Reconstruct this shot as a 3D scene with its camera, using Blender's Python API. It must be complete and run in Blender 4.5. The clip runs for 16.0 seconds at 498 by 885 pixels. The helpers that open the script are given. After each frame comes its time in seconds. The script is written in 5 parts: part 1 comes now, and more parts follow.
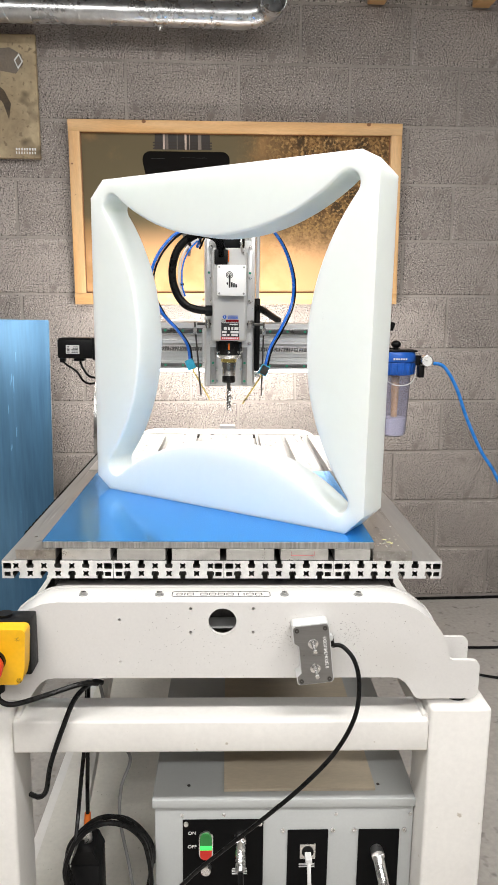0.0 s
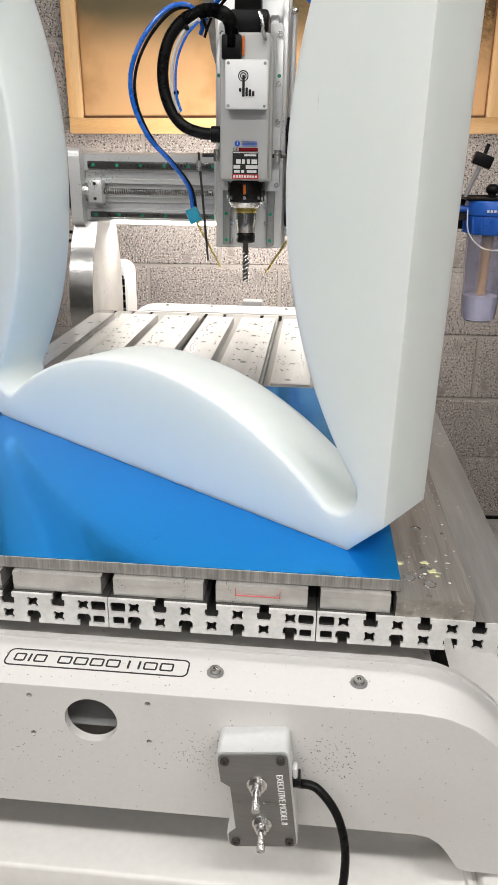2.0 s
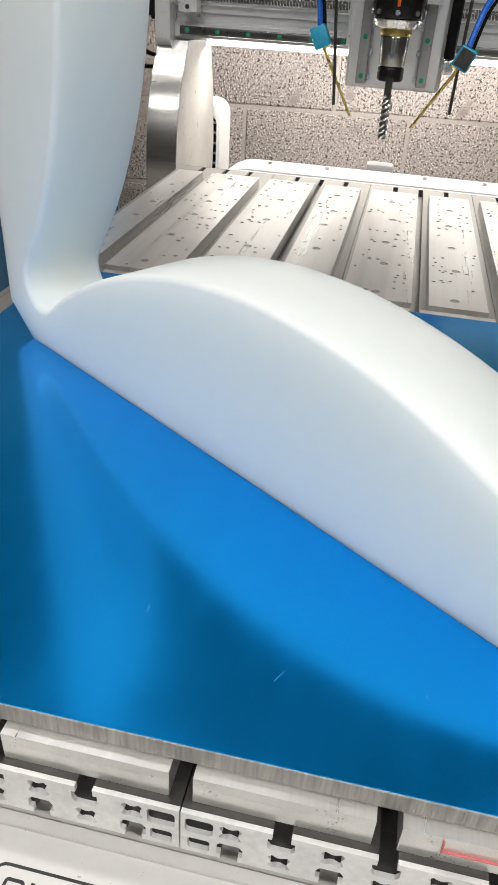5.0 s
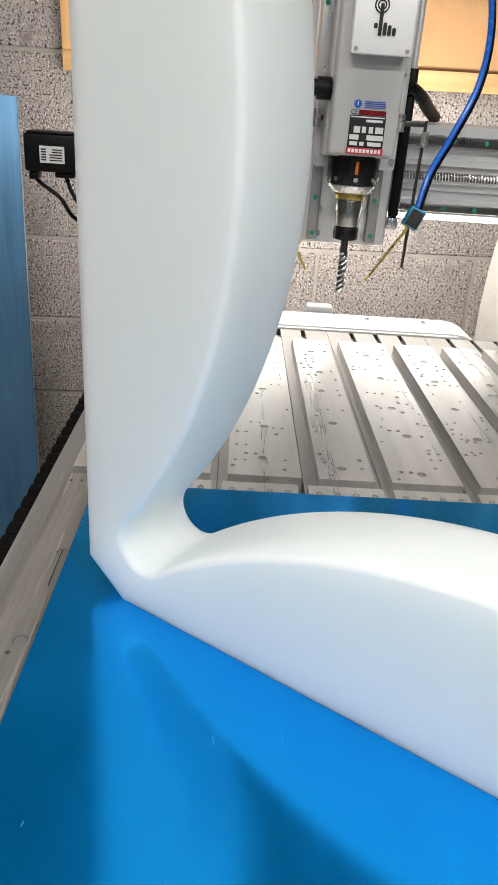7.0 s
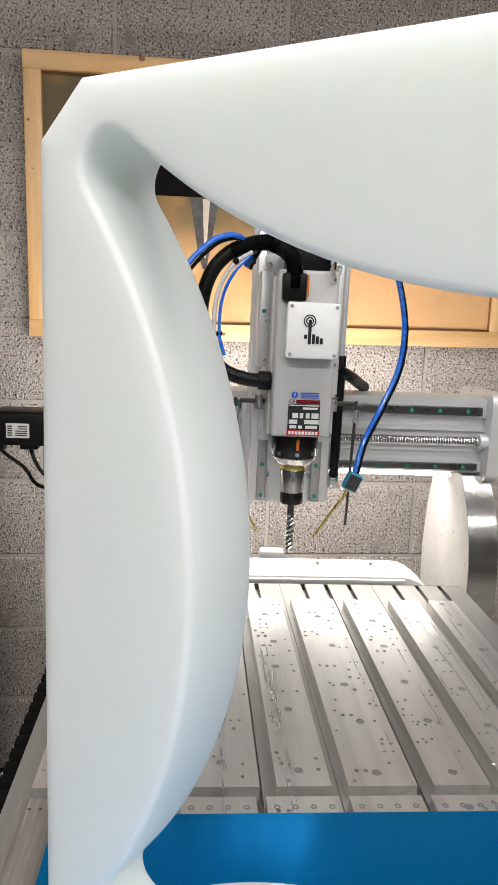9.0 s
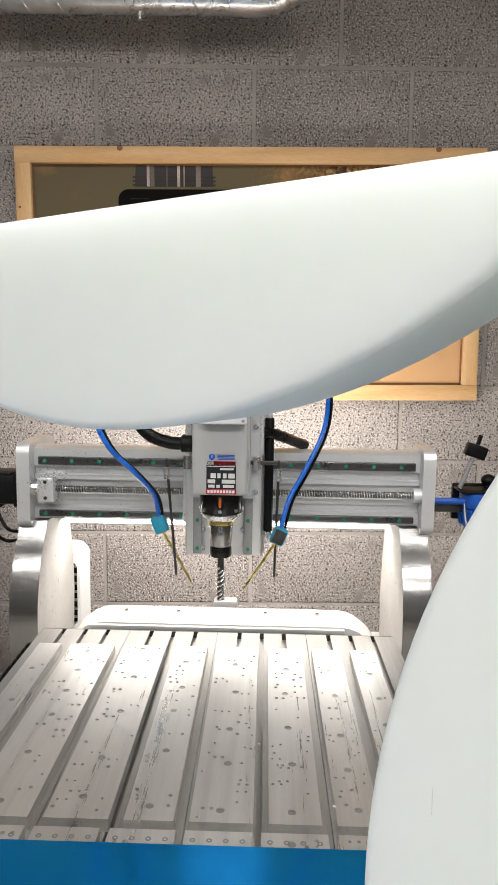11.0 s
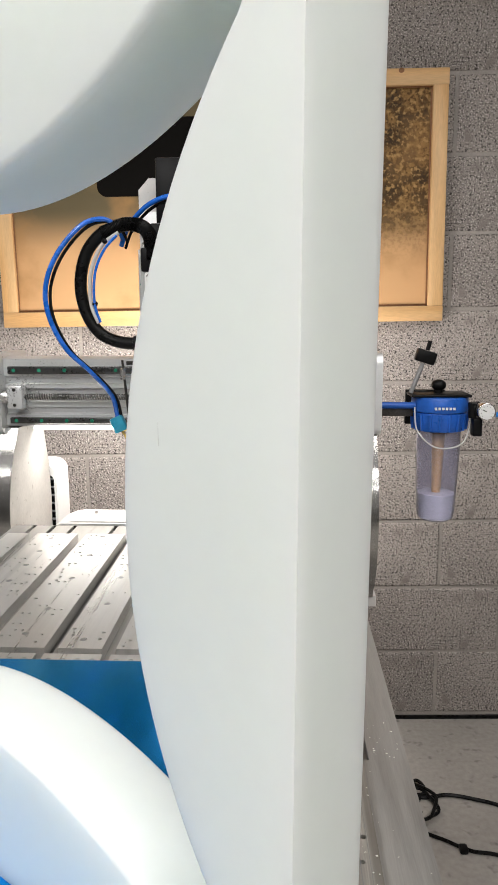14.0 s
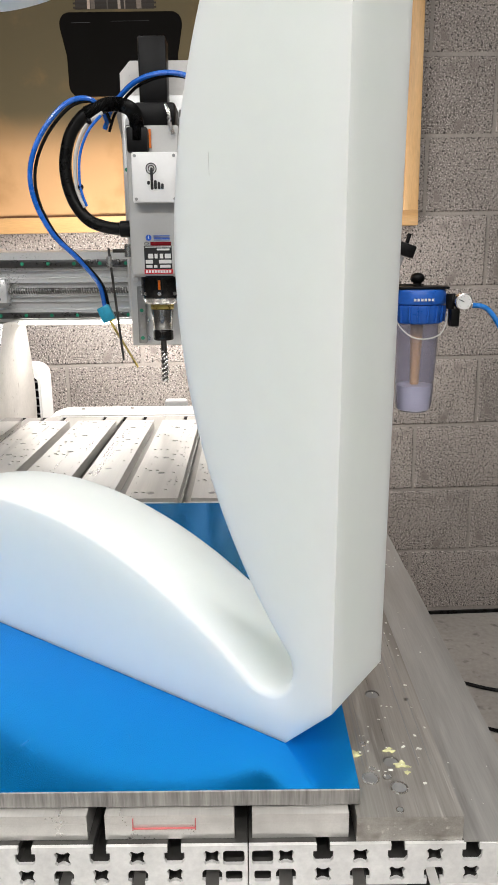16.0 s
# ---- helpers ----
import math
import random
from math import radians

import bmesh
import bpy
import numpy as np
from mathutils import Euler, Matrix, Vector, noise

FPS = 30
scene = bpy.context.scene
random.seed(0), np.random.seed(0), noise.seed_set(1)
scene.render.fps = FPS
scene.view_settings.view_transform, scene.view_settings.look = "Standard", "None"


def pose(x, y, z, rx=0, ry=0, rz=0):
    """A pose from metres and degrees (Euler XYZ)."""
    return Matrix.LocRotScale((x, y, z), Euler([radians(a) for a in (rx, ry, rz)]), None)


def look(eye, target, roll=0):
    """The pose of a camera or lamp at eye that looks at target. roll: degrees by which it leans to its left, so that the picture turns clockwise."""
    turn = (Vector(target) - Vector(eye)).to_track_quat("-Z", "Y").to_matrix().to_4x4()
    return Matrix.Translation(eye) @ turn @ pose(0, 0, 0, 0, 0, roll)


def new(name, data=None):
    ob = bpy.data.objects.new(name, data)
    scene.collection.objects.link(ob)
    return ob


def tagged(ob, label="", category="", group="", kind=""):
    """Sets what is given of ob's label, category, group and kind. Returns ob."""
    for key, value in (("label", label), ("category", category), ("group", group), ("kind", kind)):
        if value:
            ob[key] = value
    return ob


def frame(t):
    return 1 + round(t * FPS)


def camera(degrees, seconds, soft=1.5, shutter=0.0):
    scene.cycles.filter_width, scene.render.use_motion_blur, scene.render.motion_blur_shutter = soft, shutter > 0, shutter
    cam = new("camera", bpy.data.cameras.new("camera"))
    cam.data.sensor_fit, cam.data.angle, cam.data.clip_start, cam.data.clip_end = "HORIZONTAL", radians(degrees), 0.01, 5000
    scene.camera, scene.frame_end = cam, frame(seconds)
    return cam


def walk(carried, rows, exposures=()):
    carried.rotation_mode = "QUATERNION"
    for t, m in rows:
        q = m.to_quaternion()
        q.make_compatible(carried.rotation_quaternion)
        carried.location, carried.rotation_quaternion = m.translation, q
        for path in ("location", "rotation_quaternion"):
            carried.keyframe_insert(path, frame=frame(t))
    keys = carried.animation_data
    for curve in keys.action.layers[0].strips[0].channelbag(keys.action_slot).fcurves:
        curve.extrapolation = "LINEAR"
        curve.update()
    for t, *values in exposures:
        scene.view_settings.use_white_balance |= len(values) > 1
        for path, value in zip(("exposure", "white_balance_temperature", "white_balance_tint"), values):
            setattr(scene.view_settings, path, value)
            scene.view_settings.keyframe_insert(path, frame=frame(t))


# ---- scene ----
cam = camera(38.3, 16.0, soft=1.1)
PATH = [
    (0, (-0.198, -0.371, 1.282), (-0.075, 1.591, 0.917), 0.25),
    (0.5, (-0.12, -0.189, 1.286), (-0.05, 1.766, 0.87), 0.25),
    (1, (-0.069, -0.044, 1.285), (-0.055, 1.894, 0.793), 0.45),
    (1.5, (-0.029, 0.129, 1.255), (-0.077, 2.034, 0.646), 0.20),
    (2, (-0.016, 0.239, 1.23), (-0.116, 2.095, 0.493), 0.45),
    (2.5, (-0.01, 0.345, 1.208), (-0.162, 2.144, 0.347), 1.10),
    (3, (0.007, 0.434, 1.183), (-0.201, 2.176, 0.222), 1.65),
    (3.5, (0.01, 0.472, 1.169), (-0.249, 2.168, 0.142), 2.20),
    (4, (-0.011, 0.492, 1.169), (-0.297, 2.162, 0.107), 2.70),
    (4.5, (-0.057, 0.536, 1.165), (-0.331, 2.199, 0.088), 3.50),
    (4.7, (-0.081, 0.56, 1.17), (-0.351, 2.218, 0.085), 3.30),
    (6.8, (-0.329, 0.693, 1.241), (-0.248, 2.488, 0.323), 3.69),
    (7, (-0.341, 0.695, 1.250), (-0.228, 2.509, 0.392), 3.47),
    (7.5, (-0.358, 0.698, 1.286), (-0.172, 2.562, 0.574), 3.38),
    (8, (-0.364, 0.713, 1.329), (-0.118, 2.663, 0.735), 3.09),
    (8.2, (-0.367, 0.709, 1.346), (-0.123, 2.616, 0.820), 2.86),
    (10.3, (-0.193, 0.61, 1.462), (-0.105, 2.588, 1.181), 0.75),
    (10.5, (-0.159, 0.596, 1.463), (-0.094, 2.576, 1.188), 0.65),
    (11, (-0.079, 0.567, 1.46), (-0.059, 2.549, 1.197), 0.45),
    (11.5, (-0.02, 0.539, 1.46), (-0.026, 2.522, 1.203), 0.35),
    (12, (0.017, 0.53, 1.468), (0.0, 2.513, 1.207), 0.15),
    (12.5, (0.034, 0.53, 1.469), (0.015, 2.512, 1.199), 0.05),
    (13, (0.05, 0.512, 1.443), (0.03, 2.492, 1.159), -0.15),
    (13.5, (0.058, 0.487, 1.392), (0.035, 2.463, 1.079), -0.25),
    (14, (0.057, 0.463, 1.335), (0.029, 2.431, 0.981), -0.65),
    (14.5, (0.056, 0.452, 1.281), (0.026, 2.412, 0.884), -0.95),
    (15, (0.06, 0.447, 1.247), (0.04, 2.396, 0.801), -1.10),
    (15.5, (0.054, 0.44, 1.226), (0.066, 2.381, 0.743), -1.20),
    (16, (0.008, 0.396, 1.217), (0.073, 2.331, 0.718), -1.00),
]
walk(cam, [(t, look(eye, target, roll)) for t, eye, target, roll in PATH],
     exposures=[(0, 0.27), (1.0, 0.05), (1.5, -0.1), (2.0, -0.24), (2.5, -0.30), (3.5, -0.38), (4.7, -0.38), (7, -0.18), (8, -0.17), (10.5, -0.07), (11.5, -0.20), (12.5, -0.17), (14, -0.15), (16, -0.15)])

# ---- light ----
FLOOR_Z = -0.055
WALL_Y = 2.75
world = bpy.data.worlds.new("workshop_air")
scene.world = world
world.use_nodes = True
world.node_tree.nodes["Background"].inputs[0].default_value = (0.75, 0.82, 0.9, 1)
world.node_tree.nodes["Background"].inputs[1].default_value = 0.01
LAMPS = [(-1.0, -0.25, 32.0), (0.75, -0.25, 32.0), (-1.0, -1.9, 27.0), (0.75, -1.9, 27.0), (-1.0, 1.30, 12.0), (0.75, 1.30, 12.0)]
for lx, ly, watts in LAMPS:
    la = bpy.data.lights.new("batten_light", "AREA")
    la.shape, la.size, la.size_y, la.energy, la.color = "RECTANGLE", 1.4, 0.12, watts, (1.0, 0.98, 0.955)
    lo = new("batten_light", la)
    lo.matrix_basis = pose(lx, ly, 2.66, 0, 0, 0)

# ---- the machine stands a little askew to the wall ----
M = pose(0, 0.013, -0.004) @ pose(-0.16, 0.75, 0.9) @ pose(0, 0, 0, 0, 0, -1.9) @ pose(0, 0, 0, 0, 0.45, 0) @ pose(0.16, -0.75, -0.9)
I4 = Matrix.Identity(4)

# LED strips behind and under the gantry
for nm, y, z, tip, watts in (("gantry_led_light", 2.275, 1.15, 90, 9.5), ("gantry_led_light", 2.2, 1.060, 12, 2.8)):
    la = bpy.data.lights.new(nm, "AREA")
    la.shape, la.size, la.size_y, la.energy, la.color = "RECTANGLE", 0.75, 0.02, watts, (1.0, 0.95, 0.90)
    lo = new(nm, la)
    lo.matrix_basis = M @ pose(-0.166, y, z, tip, 0, 0)


# ---- materials ----
def mat(name, col, rough=0.5, metal=0.0, var=0.12, scale=8.0, fine=160.0, bump=0.15, depth=0.002, stretch=(1, 1, 1),
        rvar=0.12, tone=0.0, coat=0.0, sss=0.0, trans=0.0, ior=1.45, speck=None, alpha=1.0, hue=None):
    m = bpy.data.materials.new(name)
    m.use_nodes = True
    nt = m.node_tree
    N, L = nt.nodes, nt.links
    b = N["Principled BSDF"]
    tc = N.new("ShaderNodeTexCoord")
    mp = N.new("ShaderNodeMapping")
    mp.inputs["Scale"].default_value = stretch
    L.new(tc.outputs["Object"], mp.inputs["Vector"])

    def noise_tex(s, det=4.0):
        n = N.new("ShaderNodeTexNoise")
        n.inputs["Scale"].default_value, n.inputs["Detail"].default_value = s, det
        L.new(mp.outputs["Vector"], n.inputs["Vector"])
        return n.outputs["Fac"]

    def rng(src, a, c, lo=0.3, hi=0.7):
        r = N.new("ShaderNodeMapRange")
        for k, v in (("From Min", lo), ("From Max", hi), ("To Min", a), ("To Max", c)):
            r.inputs[k].default_value = v
        L.new(src, r.inputs["Value"])
        return r.outputs["Result"]

    def math_node(op, p, q):
        n = N.new("ShaderNodeMath")
        n.operation = op
        for k, v in enumerate((p, q)):
            if isinstance(v, (int, float)):
                n.inputs[k].default_value = v
            else:
                L.new(v, n.inputs[k])
        return n.outputs[0]

    big, small = noise_tex(scale), noise_tex(fine, 3.0)
    f = math_node("MULTIPLY", rng(big, 1 - var, 1 + var), rng(small, 1 - var * 0.6, 1 + var * 0.6))
    if tone:
        oi = N.new("ShaderNodeObjectInfo")
        f = math_node("MULTIPLY", f, rng(oi.outputs["Random"], 1 - tone, 1 + tone, 0, 1))
    mix = N.new("ShaderNodeVectorMath")
    mix.operation = "SCALE"
    mix.inputs[0].default_value = col
    L.new(f, mix.inputs["Scale"])
    out = mix.outputs[0]
    if hue:
        hm = N.new("ShaderNodeMix")
        hm.data_type = "RGBA"
        L.new(rng(noise_tex(scale * 0.6), 0, 1, 0.42, 0.62), hm.inputs["Factor"])
        hv = N.new("ShaderNodeVectorMath")
        hv.operation = "SCALE"
        hv.inputs[0].default_value = hue
        L.new(f, hv.inputs["Scale"])
        L.new(out, hm.inputs["A"])
        L.new(hv.outputs[0], hm.inputs["B"])
        out = hm.outputs["Result"]
    for s_scale, s_lo, s_hi, s_col in (speck or []):
        v = noise_tex(s_scale, 2.0)
        sm = N.new("ShaderNodeMix")
        sm.data_type = "RGBA"
        L.new(rng(v, 0, 1, s_lo, s_hi), sm.inputs["Factor"])
        L.new(out, sm.inputs["A"])
        sm.inputs["B"].default_value = (*s_col, 1)
        out = sm.outputs["Result"]
    L.new(out, b.inputs["Base Color"])
    L.new(rng(math_node("ADD", math_node("MULTIPLY", big, 0.6), math_node("MULTIPLY", small, 0.4)), max(0.02, rough - rvar), min(1, rough + rvar)), b.inputs["Roughness"])
    b.inputs["Metallic"].default_value = metal
    b.inputs["IOR"].default_value = ior
    b.inputs["Coat Weight"].default_value = coat
    b.inputs["Coat Roughness"].default_value = 0.12
    b.inputs["Alpha"].default_value = alpha
    if sss:
        b.inputs["Subsurface Weight"].default_value = sss
        b.inputs["Subsurface Radius"].default_value = (1.0, 1.0, 0.95)
        b.inputs["Subsurface Scale"].default_value = 0.04
    b.inputs["Transmission Weight"].default_value = trans
    if bump:
        bp = N.new("ShaderNodeBump")
        bp.inputs["Strength"].default_value, bp.inputs["Distance"].default_value = bump, depth
        L.new(small, bp.inputs["Height"])
        L.new(bp.outputs["Normal"], b.inputs["Normal"])
    return m


def glow(name, col, strength):
    m = bpy.data.materials.new(name)
    m.use_nodes = True
    b = m.node_tree.nodes["Principled BSDF"]
    b.inputs["Base Color"].default_value = (*col, 1)
    b.inputs["Emission Color"].default_value = (*col, 1)
    b.inputs["Emission Strength"].default_value = strength
    return m


BLOCK = mat("concrete_block", (0.345, 0.307, 0.283), 0.95, var=0.20, scale=5, fine=200, bump=1.0, depth=0.006, tone=0.16,
            speck=[(165, 0.53, 0.615, (0.092, 0.081, 0.074)), (205, 0.55, 0.63, (0.55, 0.505, 0.47)), (115, 0.62, 0.66, (0.04, 0.035, 0.032)), (14, 0.60, 0.74, (0.24, 0.212, 0.195))])
MORTAR = mat("mortar", (0.315, 0.285, 0.26), 0.95, var=0.16, scale=5, fine=150, bump=0.5)
CONCRETE = mat("concrete_floor", (0.38, 0.355, 0.325), 0.75, var=0.16, scale=2.2, fine=60, bump=0.25, speck=[(24, 0.62, 0.75, (0.20, 0.185, 0.17))])
# unseen walls and ceiling: dark colours chosen to hold down bounce and reflections
DIM_WALL = mat("unseen_dim_wall", (0.15, 0.145, 0.14), 0.9, var=0.06, scale=2)
CEIL = mat("unseen_dim_ceiling", (0.20, 0.195, 0.19), 0.9, var=0.06, scale=2)
HDPE = mat("white_plastic", (0.785, 0.828, 0.800), 0.50, var=0.012, scale=4, fine=60, bump=0.02, depth=0.0006, sss=0.8, rvar=0.05, ior=1.5,
           speck=[(5, 0.75, 0.9, (0.76, 0.78, 0.76))])
FILM = mat("blue_film", (0.001, 0.305, 0.80), 0.17, 0.82, var=0.05, scale=3, fine=70, bump=0.05, depth=0.0004, rvar=0.05, stretch=(1, 0.25, 1), ior=1.55)
film_nodes, film_links = FILM.node_tree.nodes, FILM.node_tree.links
film_wave, film_map, film_co, film_bump = (film_nodes.new("ShaderNode" + n) for n in ("TexWave", "Mapping", "TexCoord", "Bump"))
film_map.inputs["Rotation"].default_value = (0, 0, radians(64))
film_wave.inputs["Scale"].default_value, film_wave.inputs["Distortion"].default_value, film_wave.inputs["Detail"].default_value = 75.0, 1.0, 2.0
film_bump.inputs["Strength"].default_value, film_bump.inputs["Distance"].default_value = 0.02, 0.0002
film_links.new(film_co.outputs["Object"], film_map.inputs["Vector"])
film_links.new(film_map.outputs["Vector"], film_wave.inputs["Vector"])
film_links.new(film_wave.outputs["Fac"], film_bump.inputs["Height"])
film_links.new(film_bump.outputs["Normal"], film_nodes["Principled BSDF"].inputs["Normal"])
PLATE_EDGE = mat("sawn_aluminium", (0.33, 0.32, 0.305), 0.55, 0.6, var=0.34, scale=90, fine=380, bump=0.7, depth=0.001, stretch=(1.6, 1, 0.12))
ALU = mat("machined_aluminium", (0.66, 0.645, 0.62), 0.34, 0.75, var=0.07, scale=10, fine=150, bump=0, stretch=(5, 0.12, 5), tone=0.07, rvar=0.10,
          speck=[(7, 0.50, 0.85, (0.50, 0.485, 0.465))])
EDGE_ALU = mat("stained_aluminium", (0.40, 0.38, 0.35), 0.40, 0.75, var=0.16, scale=14, fine=150, bump=0.04, depth=0.0004, stretch=(6, 0.2, 6), rvar=0.14,
               speck=[(9, 0.52, 0.72, (0.20, 0.18, 0.155)), (40, 0.62, 0.74, (0.62, 0.60, 0.56))])
PROFILE = mat("extruded_aluminium", (0.74, 0.735, 0.72), 0.48, 0.35, var=0.10, scale=40, fine=300, bump=0.12, depth=0.0004, tone=0.03)
ANODISED = mat("anodised_aluminium", (0.72, 0.725, 0.725), 0.36, 0.4, var=0.05, scale=6, fine=200, bump=0.05, depth=0.0004)
STEEL = mat("brushed_steel", (0.40, 0.395, 0.385), 0.22, 1.0, var=0.10, scale=10, fine=140, bump=0.10, depth=0.0004, stretch=(0.25, 4, 4), rvar=0.08)
POLISHED = mat("bright_steel", (0.78, 0.77, 0.76), 0.26, 1.0, var=0.06, scale=30, fine=200, bump=0)
GROUND = mat("ground_slide_steel", (0.34, 0.34, 0.335), 0.36, 0.7, var=0.08, scale=20, fine=200, bump=0)
RAIL = mat("ground_rail_steel", (0.13, 0.13, 0.13), 0.32, 0.9, var=0.12, scale=20, fine=200, bump=0.04, depth=0.0004)
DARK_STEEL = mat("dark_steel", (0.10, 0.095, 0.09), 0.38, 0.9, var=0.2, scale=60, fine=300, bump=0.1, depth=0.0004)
BLACK_STEEL = mat("blackened_steel", (0.03, 0.029, 0.028), 0.2, 0.7, var=0.2, scale=40, fine=300, bump=0.05, depth=0.0003)
PROFILE_IN = mat("grey_extrusion", (0.40, 0.39, 0.37), 0.42, 0.7, var=0.12, scale=20, fine=200, bump=0, stretch=(4, 0.2, 4))
# near-black aluminium: shade inside the bores put into the colour, with some dirt
BORE_SHADE = mat("shaded_dirty_extrusion", (0.085, 0.082, 0.077), 0.5, 0.6, var=0.2, scale=30, fine=200, bump=0)
SMOKED = mat("smoked_steel", (0.27, 0.265, 0.26), 0.34, 0.85, var=0.10, scale=10, fine=140, bump=0.08, depth=0.0004, stretch=(0.25, 4, 4))
ARM_PAINT = mat("worn_arm_paint", (0.52, 0.50, 0.47), 0.5, var=0.10, scale=12, fine=120, bump=0.1, depth=0.0005, speck=[(60, 0.66, 0.74, (0.36, 0.34, 0.31))])
GALV = mat("galvanised_steel", (0.62, 0.63, 0.64), 0.30, 0.95, var=0.14, scale=14, fine=60, bump=0.06, depth=0.001, rvar=0.10)
WHITE = mat("white_powder_coat", (0.66, 0.645, 0.625), 0.42, var=0.03, scale=5, fine=260, bump=0.08, depth=0.0005,
            speck=[(330, 0.735, 0.76, (0.33, 0.30, 0.27)), (4, 0.66, 0.85, (0.59, 0.57, 0.54))])
STAND_WHITE = mat("stand_paint", (0.79, 0.77, 0.735), 0.45, var=0.04, scale=4, fine=120, bump=0.10, depth=0.0006, speck=[(60, 0.72, 0.78, (0.50, 0.45, 0.38))])
CREAM = mat("dusty_shelf_paint", (0.74, 0.715, 0.65), 0.6, var=0.07, scale=6, fine=90, bump=0.1, speck=[(150, 0.72, 0.76, (0.42, 0.38, 0.32))])
GREY_PAINT = mat("grey_spindle_paint", (0.47, 0.47, 0.46), 0.42, var=0.02, scale=10, fine=300, bump=0.06, depth=0.0003)
CABINET = mat("cabinet_paint", (0.48, 0.495, 0.49), 0.45, var=0.03, scale=6, fine=240, bump=0.08, depth=0.0004)
BLACK = mat("black_plastic", (0.006, 0.006, 0.0065), 0.40, ior=1.25, var=0.15, scale=20, bump=0.1, depth=0.0005)
RUBBER = mat("black_rubber", (0.006, 0.006, 0.006), 0.30, ior=1.25, var=0.2, scale=30, bump=0.1, depth=0.0005)
PANEL = mat("black_panel", (0.003, 0.003, 0.0033), 0.6, ior=1.2, var=0.1, scale=20, bump=0.02)
WHITE_PL = mat("white_box_plastic", (0.80, 0.80, 0.79), 0.38, var=0.02, bump=0.03)
BLUE_HOSE = mat("blue_hose", (0.015, 0.14, 0.62), 0.25, var=0.08, scale=30, bump=0.03, coat=0.3)
BLUE_PL = mat("blue_moulded_plastic", (0.02, 0.12, 0.52), 0.35, var=0.08, scale=20, bump=0.06)
SUPPLY_BLUE = mat("bright_supply_hose", (0.03, 0.25, 0.78), 0.28, var=0.06, scale=30, bump=0.02, coat=0.3)
CYAN = mat("cyan_block", (0.03, 0.34, 0.52), 0.4, 0.2, var=0.12, scale=40, bump=0.06)
GREEN = mat("green_plug", (0.02, 0.26, 0.15), 0.5, var=0.1)
YELLOW = mat("yellow_plastic", (0.80, 0.44, 0.012), 0.35, var=0.05, scale=12, bump=0.05, depth=0.0005)
RED = mat("red_plastic", (0.62, 0.03, 0.02), 0.35, var=0.06, bump=0.03)
ORANGE = mat("orange_plastic", (0.75, 0.16, 0.01), 0.4, var=0.06)
GREY_CABLE = mat("grey_cable", (0.28, 0.28, 0.28), 0.5, var=0.06)
BRASS = mat("brass", (0.60, 0.46, 0.14), 0.32, 0.9, var=0.1, scale=40, bump=0.05)
PINE = mat("pine_wood", (0.62, 0.36, 0.15), 0.5, var=0.12, scale=5, fine=70, bump=0.08, depth=0.0006, stretch=(0.6, 1, 6), hue=(0.68, 0.44, 0.22))
PINE_UP = mat("pine_wood_upright", (0.62, 0.36, 0.15), 0.5, var=0.12, scale=5, fine=70, bump=0.08, depth=0.0006, stretch=(6, 1, 0.6), hue=(0.68, 0.44, 0.22))
KNOT_SHADE = mat("knot_and_shade_brown", (0.20, 0.09, 0.035), 0.55, var=0.2)
PLY = mat("plywood", (0.58, 0.50, 0.38), 0.6, var=0.08, scale=6, fine=80, stretch=(1, 5, 1))
SHEET_BLUE = mat("blue_protective_film", (0.065, 0.175, 0.31), 0.22, 0.45, var=0.16, scale=2.5, fine=18, bump=0.08, depth=0.003, stretch=(5, 1, 0.35), rvar=0.08, hue=(0.10, 0.23, 0.38))
CYAN_GREY = mat("film_edge", (0.22, 0.30, 0.38), 0.4, var=0.1, scale=10, bump=0.02)
CLEAR = mat("clear_bowl", (0.66, 0.66, 0.76), 0.14, var=0.05, scale=20, trans=0.92, bump=0.05, ior=1.2)
SLUDGE = mat("grey_coolant", (0.50, 0.49, 0.54), 0.4, var=0.05, scale=20)
AMBER = mat("amber_core", (0.55, 0.33, 0.14), 0.5, var=0.1)
CLEAR_HOSE = mat("clear_hose", (0.75, 0.74, 0.72), 0.2, var=0.05, trans=0.3)
INK = mat("black_ink", (0.012, 0.012, 0.013), 0.45, var=0.05, bump=0)
RED_INK = mat("red_ink", (0.50, 0.02, 0.03), 0.45, var=0.05, bump=0)
BLUE_INK = mat("blue_ink", (0.02, 0.10, 0.50), 0.45, var=0.05, bump=0)
WHITE_INK = mat("white_ink", (0.75, 0.75, 0.74), 0.45, var=0.03, bump=0)
PAPER = mat("label_paper", (0.66, 0.66, 0.64), 0.5, var=0.04, bump=0)
CHIP = mat("plastic_chip", (0.80, 0.80, 0.74), 0.5, var=0.1)
CHIP_Y = mat("yellow_residue", (0.66, 0.65, 0.36), 0.6, var=0.2, scale=80)
DARK_GLASS = mat("display_red", (0.16, 0.006, 0.012), 0.2, var=0.2, scale=60)
LED = glow("led_strip_light", (1.0, 0.98, 0.94), 9.0)
LAMP_GLOW = glow("batten_diffuser", (1.0, 0.97, 0.93), 6.0)
GREEN_LIT = glow("lit_green_button", (0.05, 0.75, 0.12), 0.9)


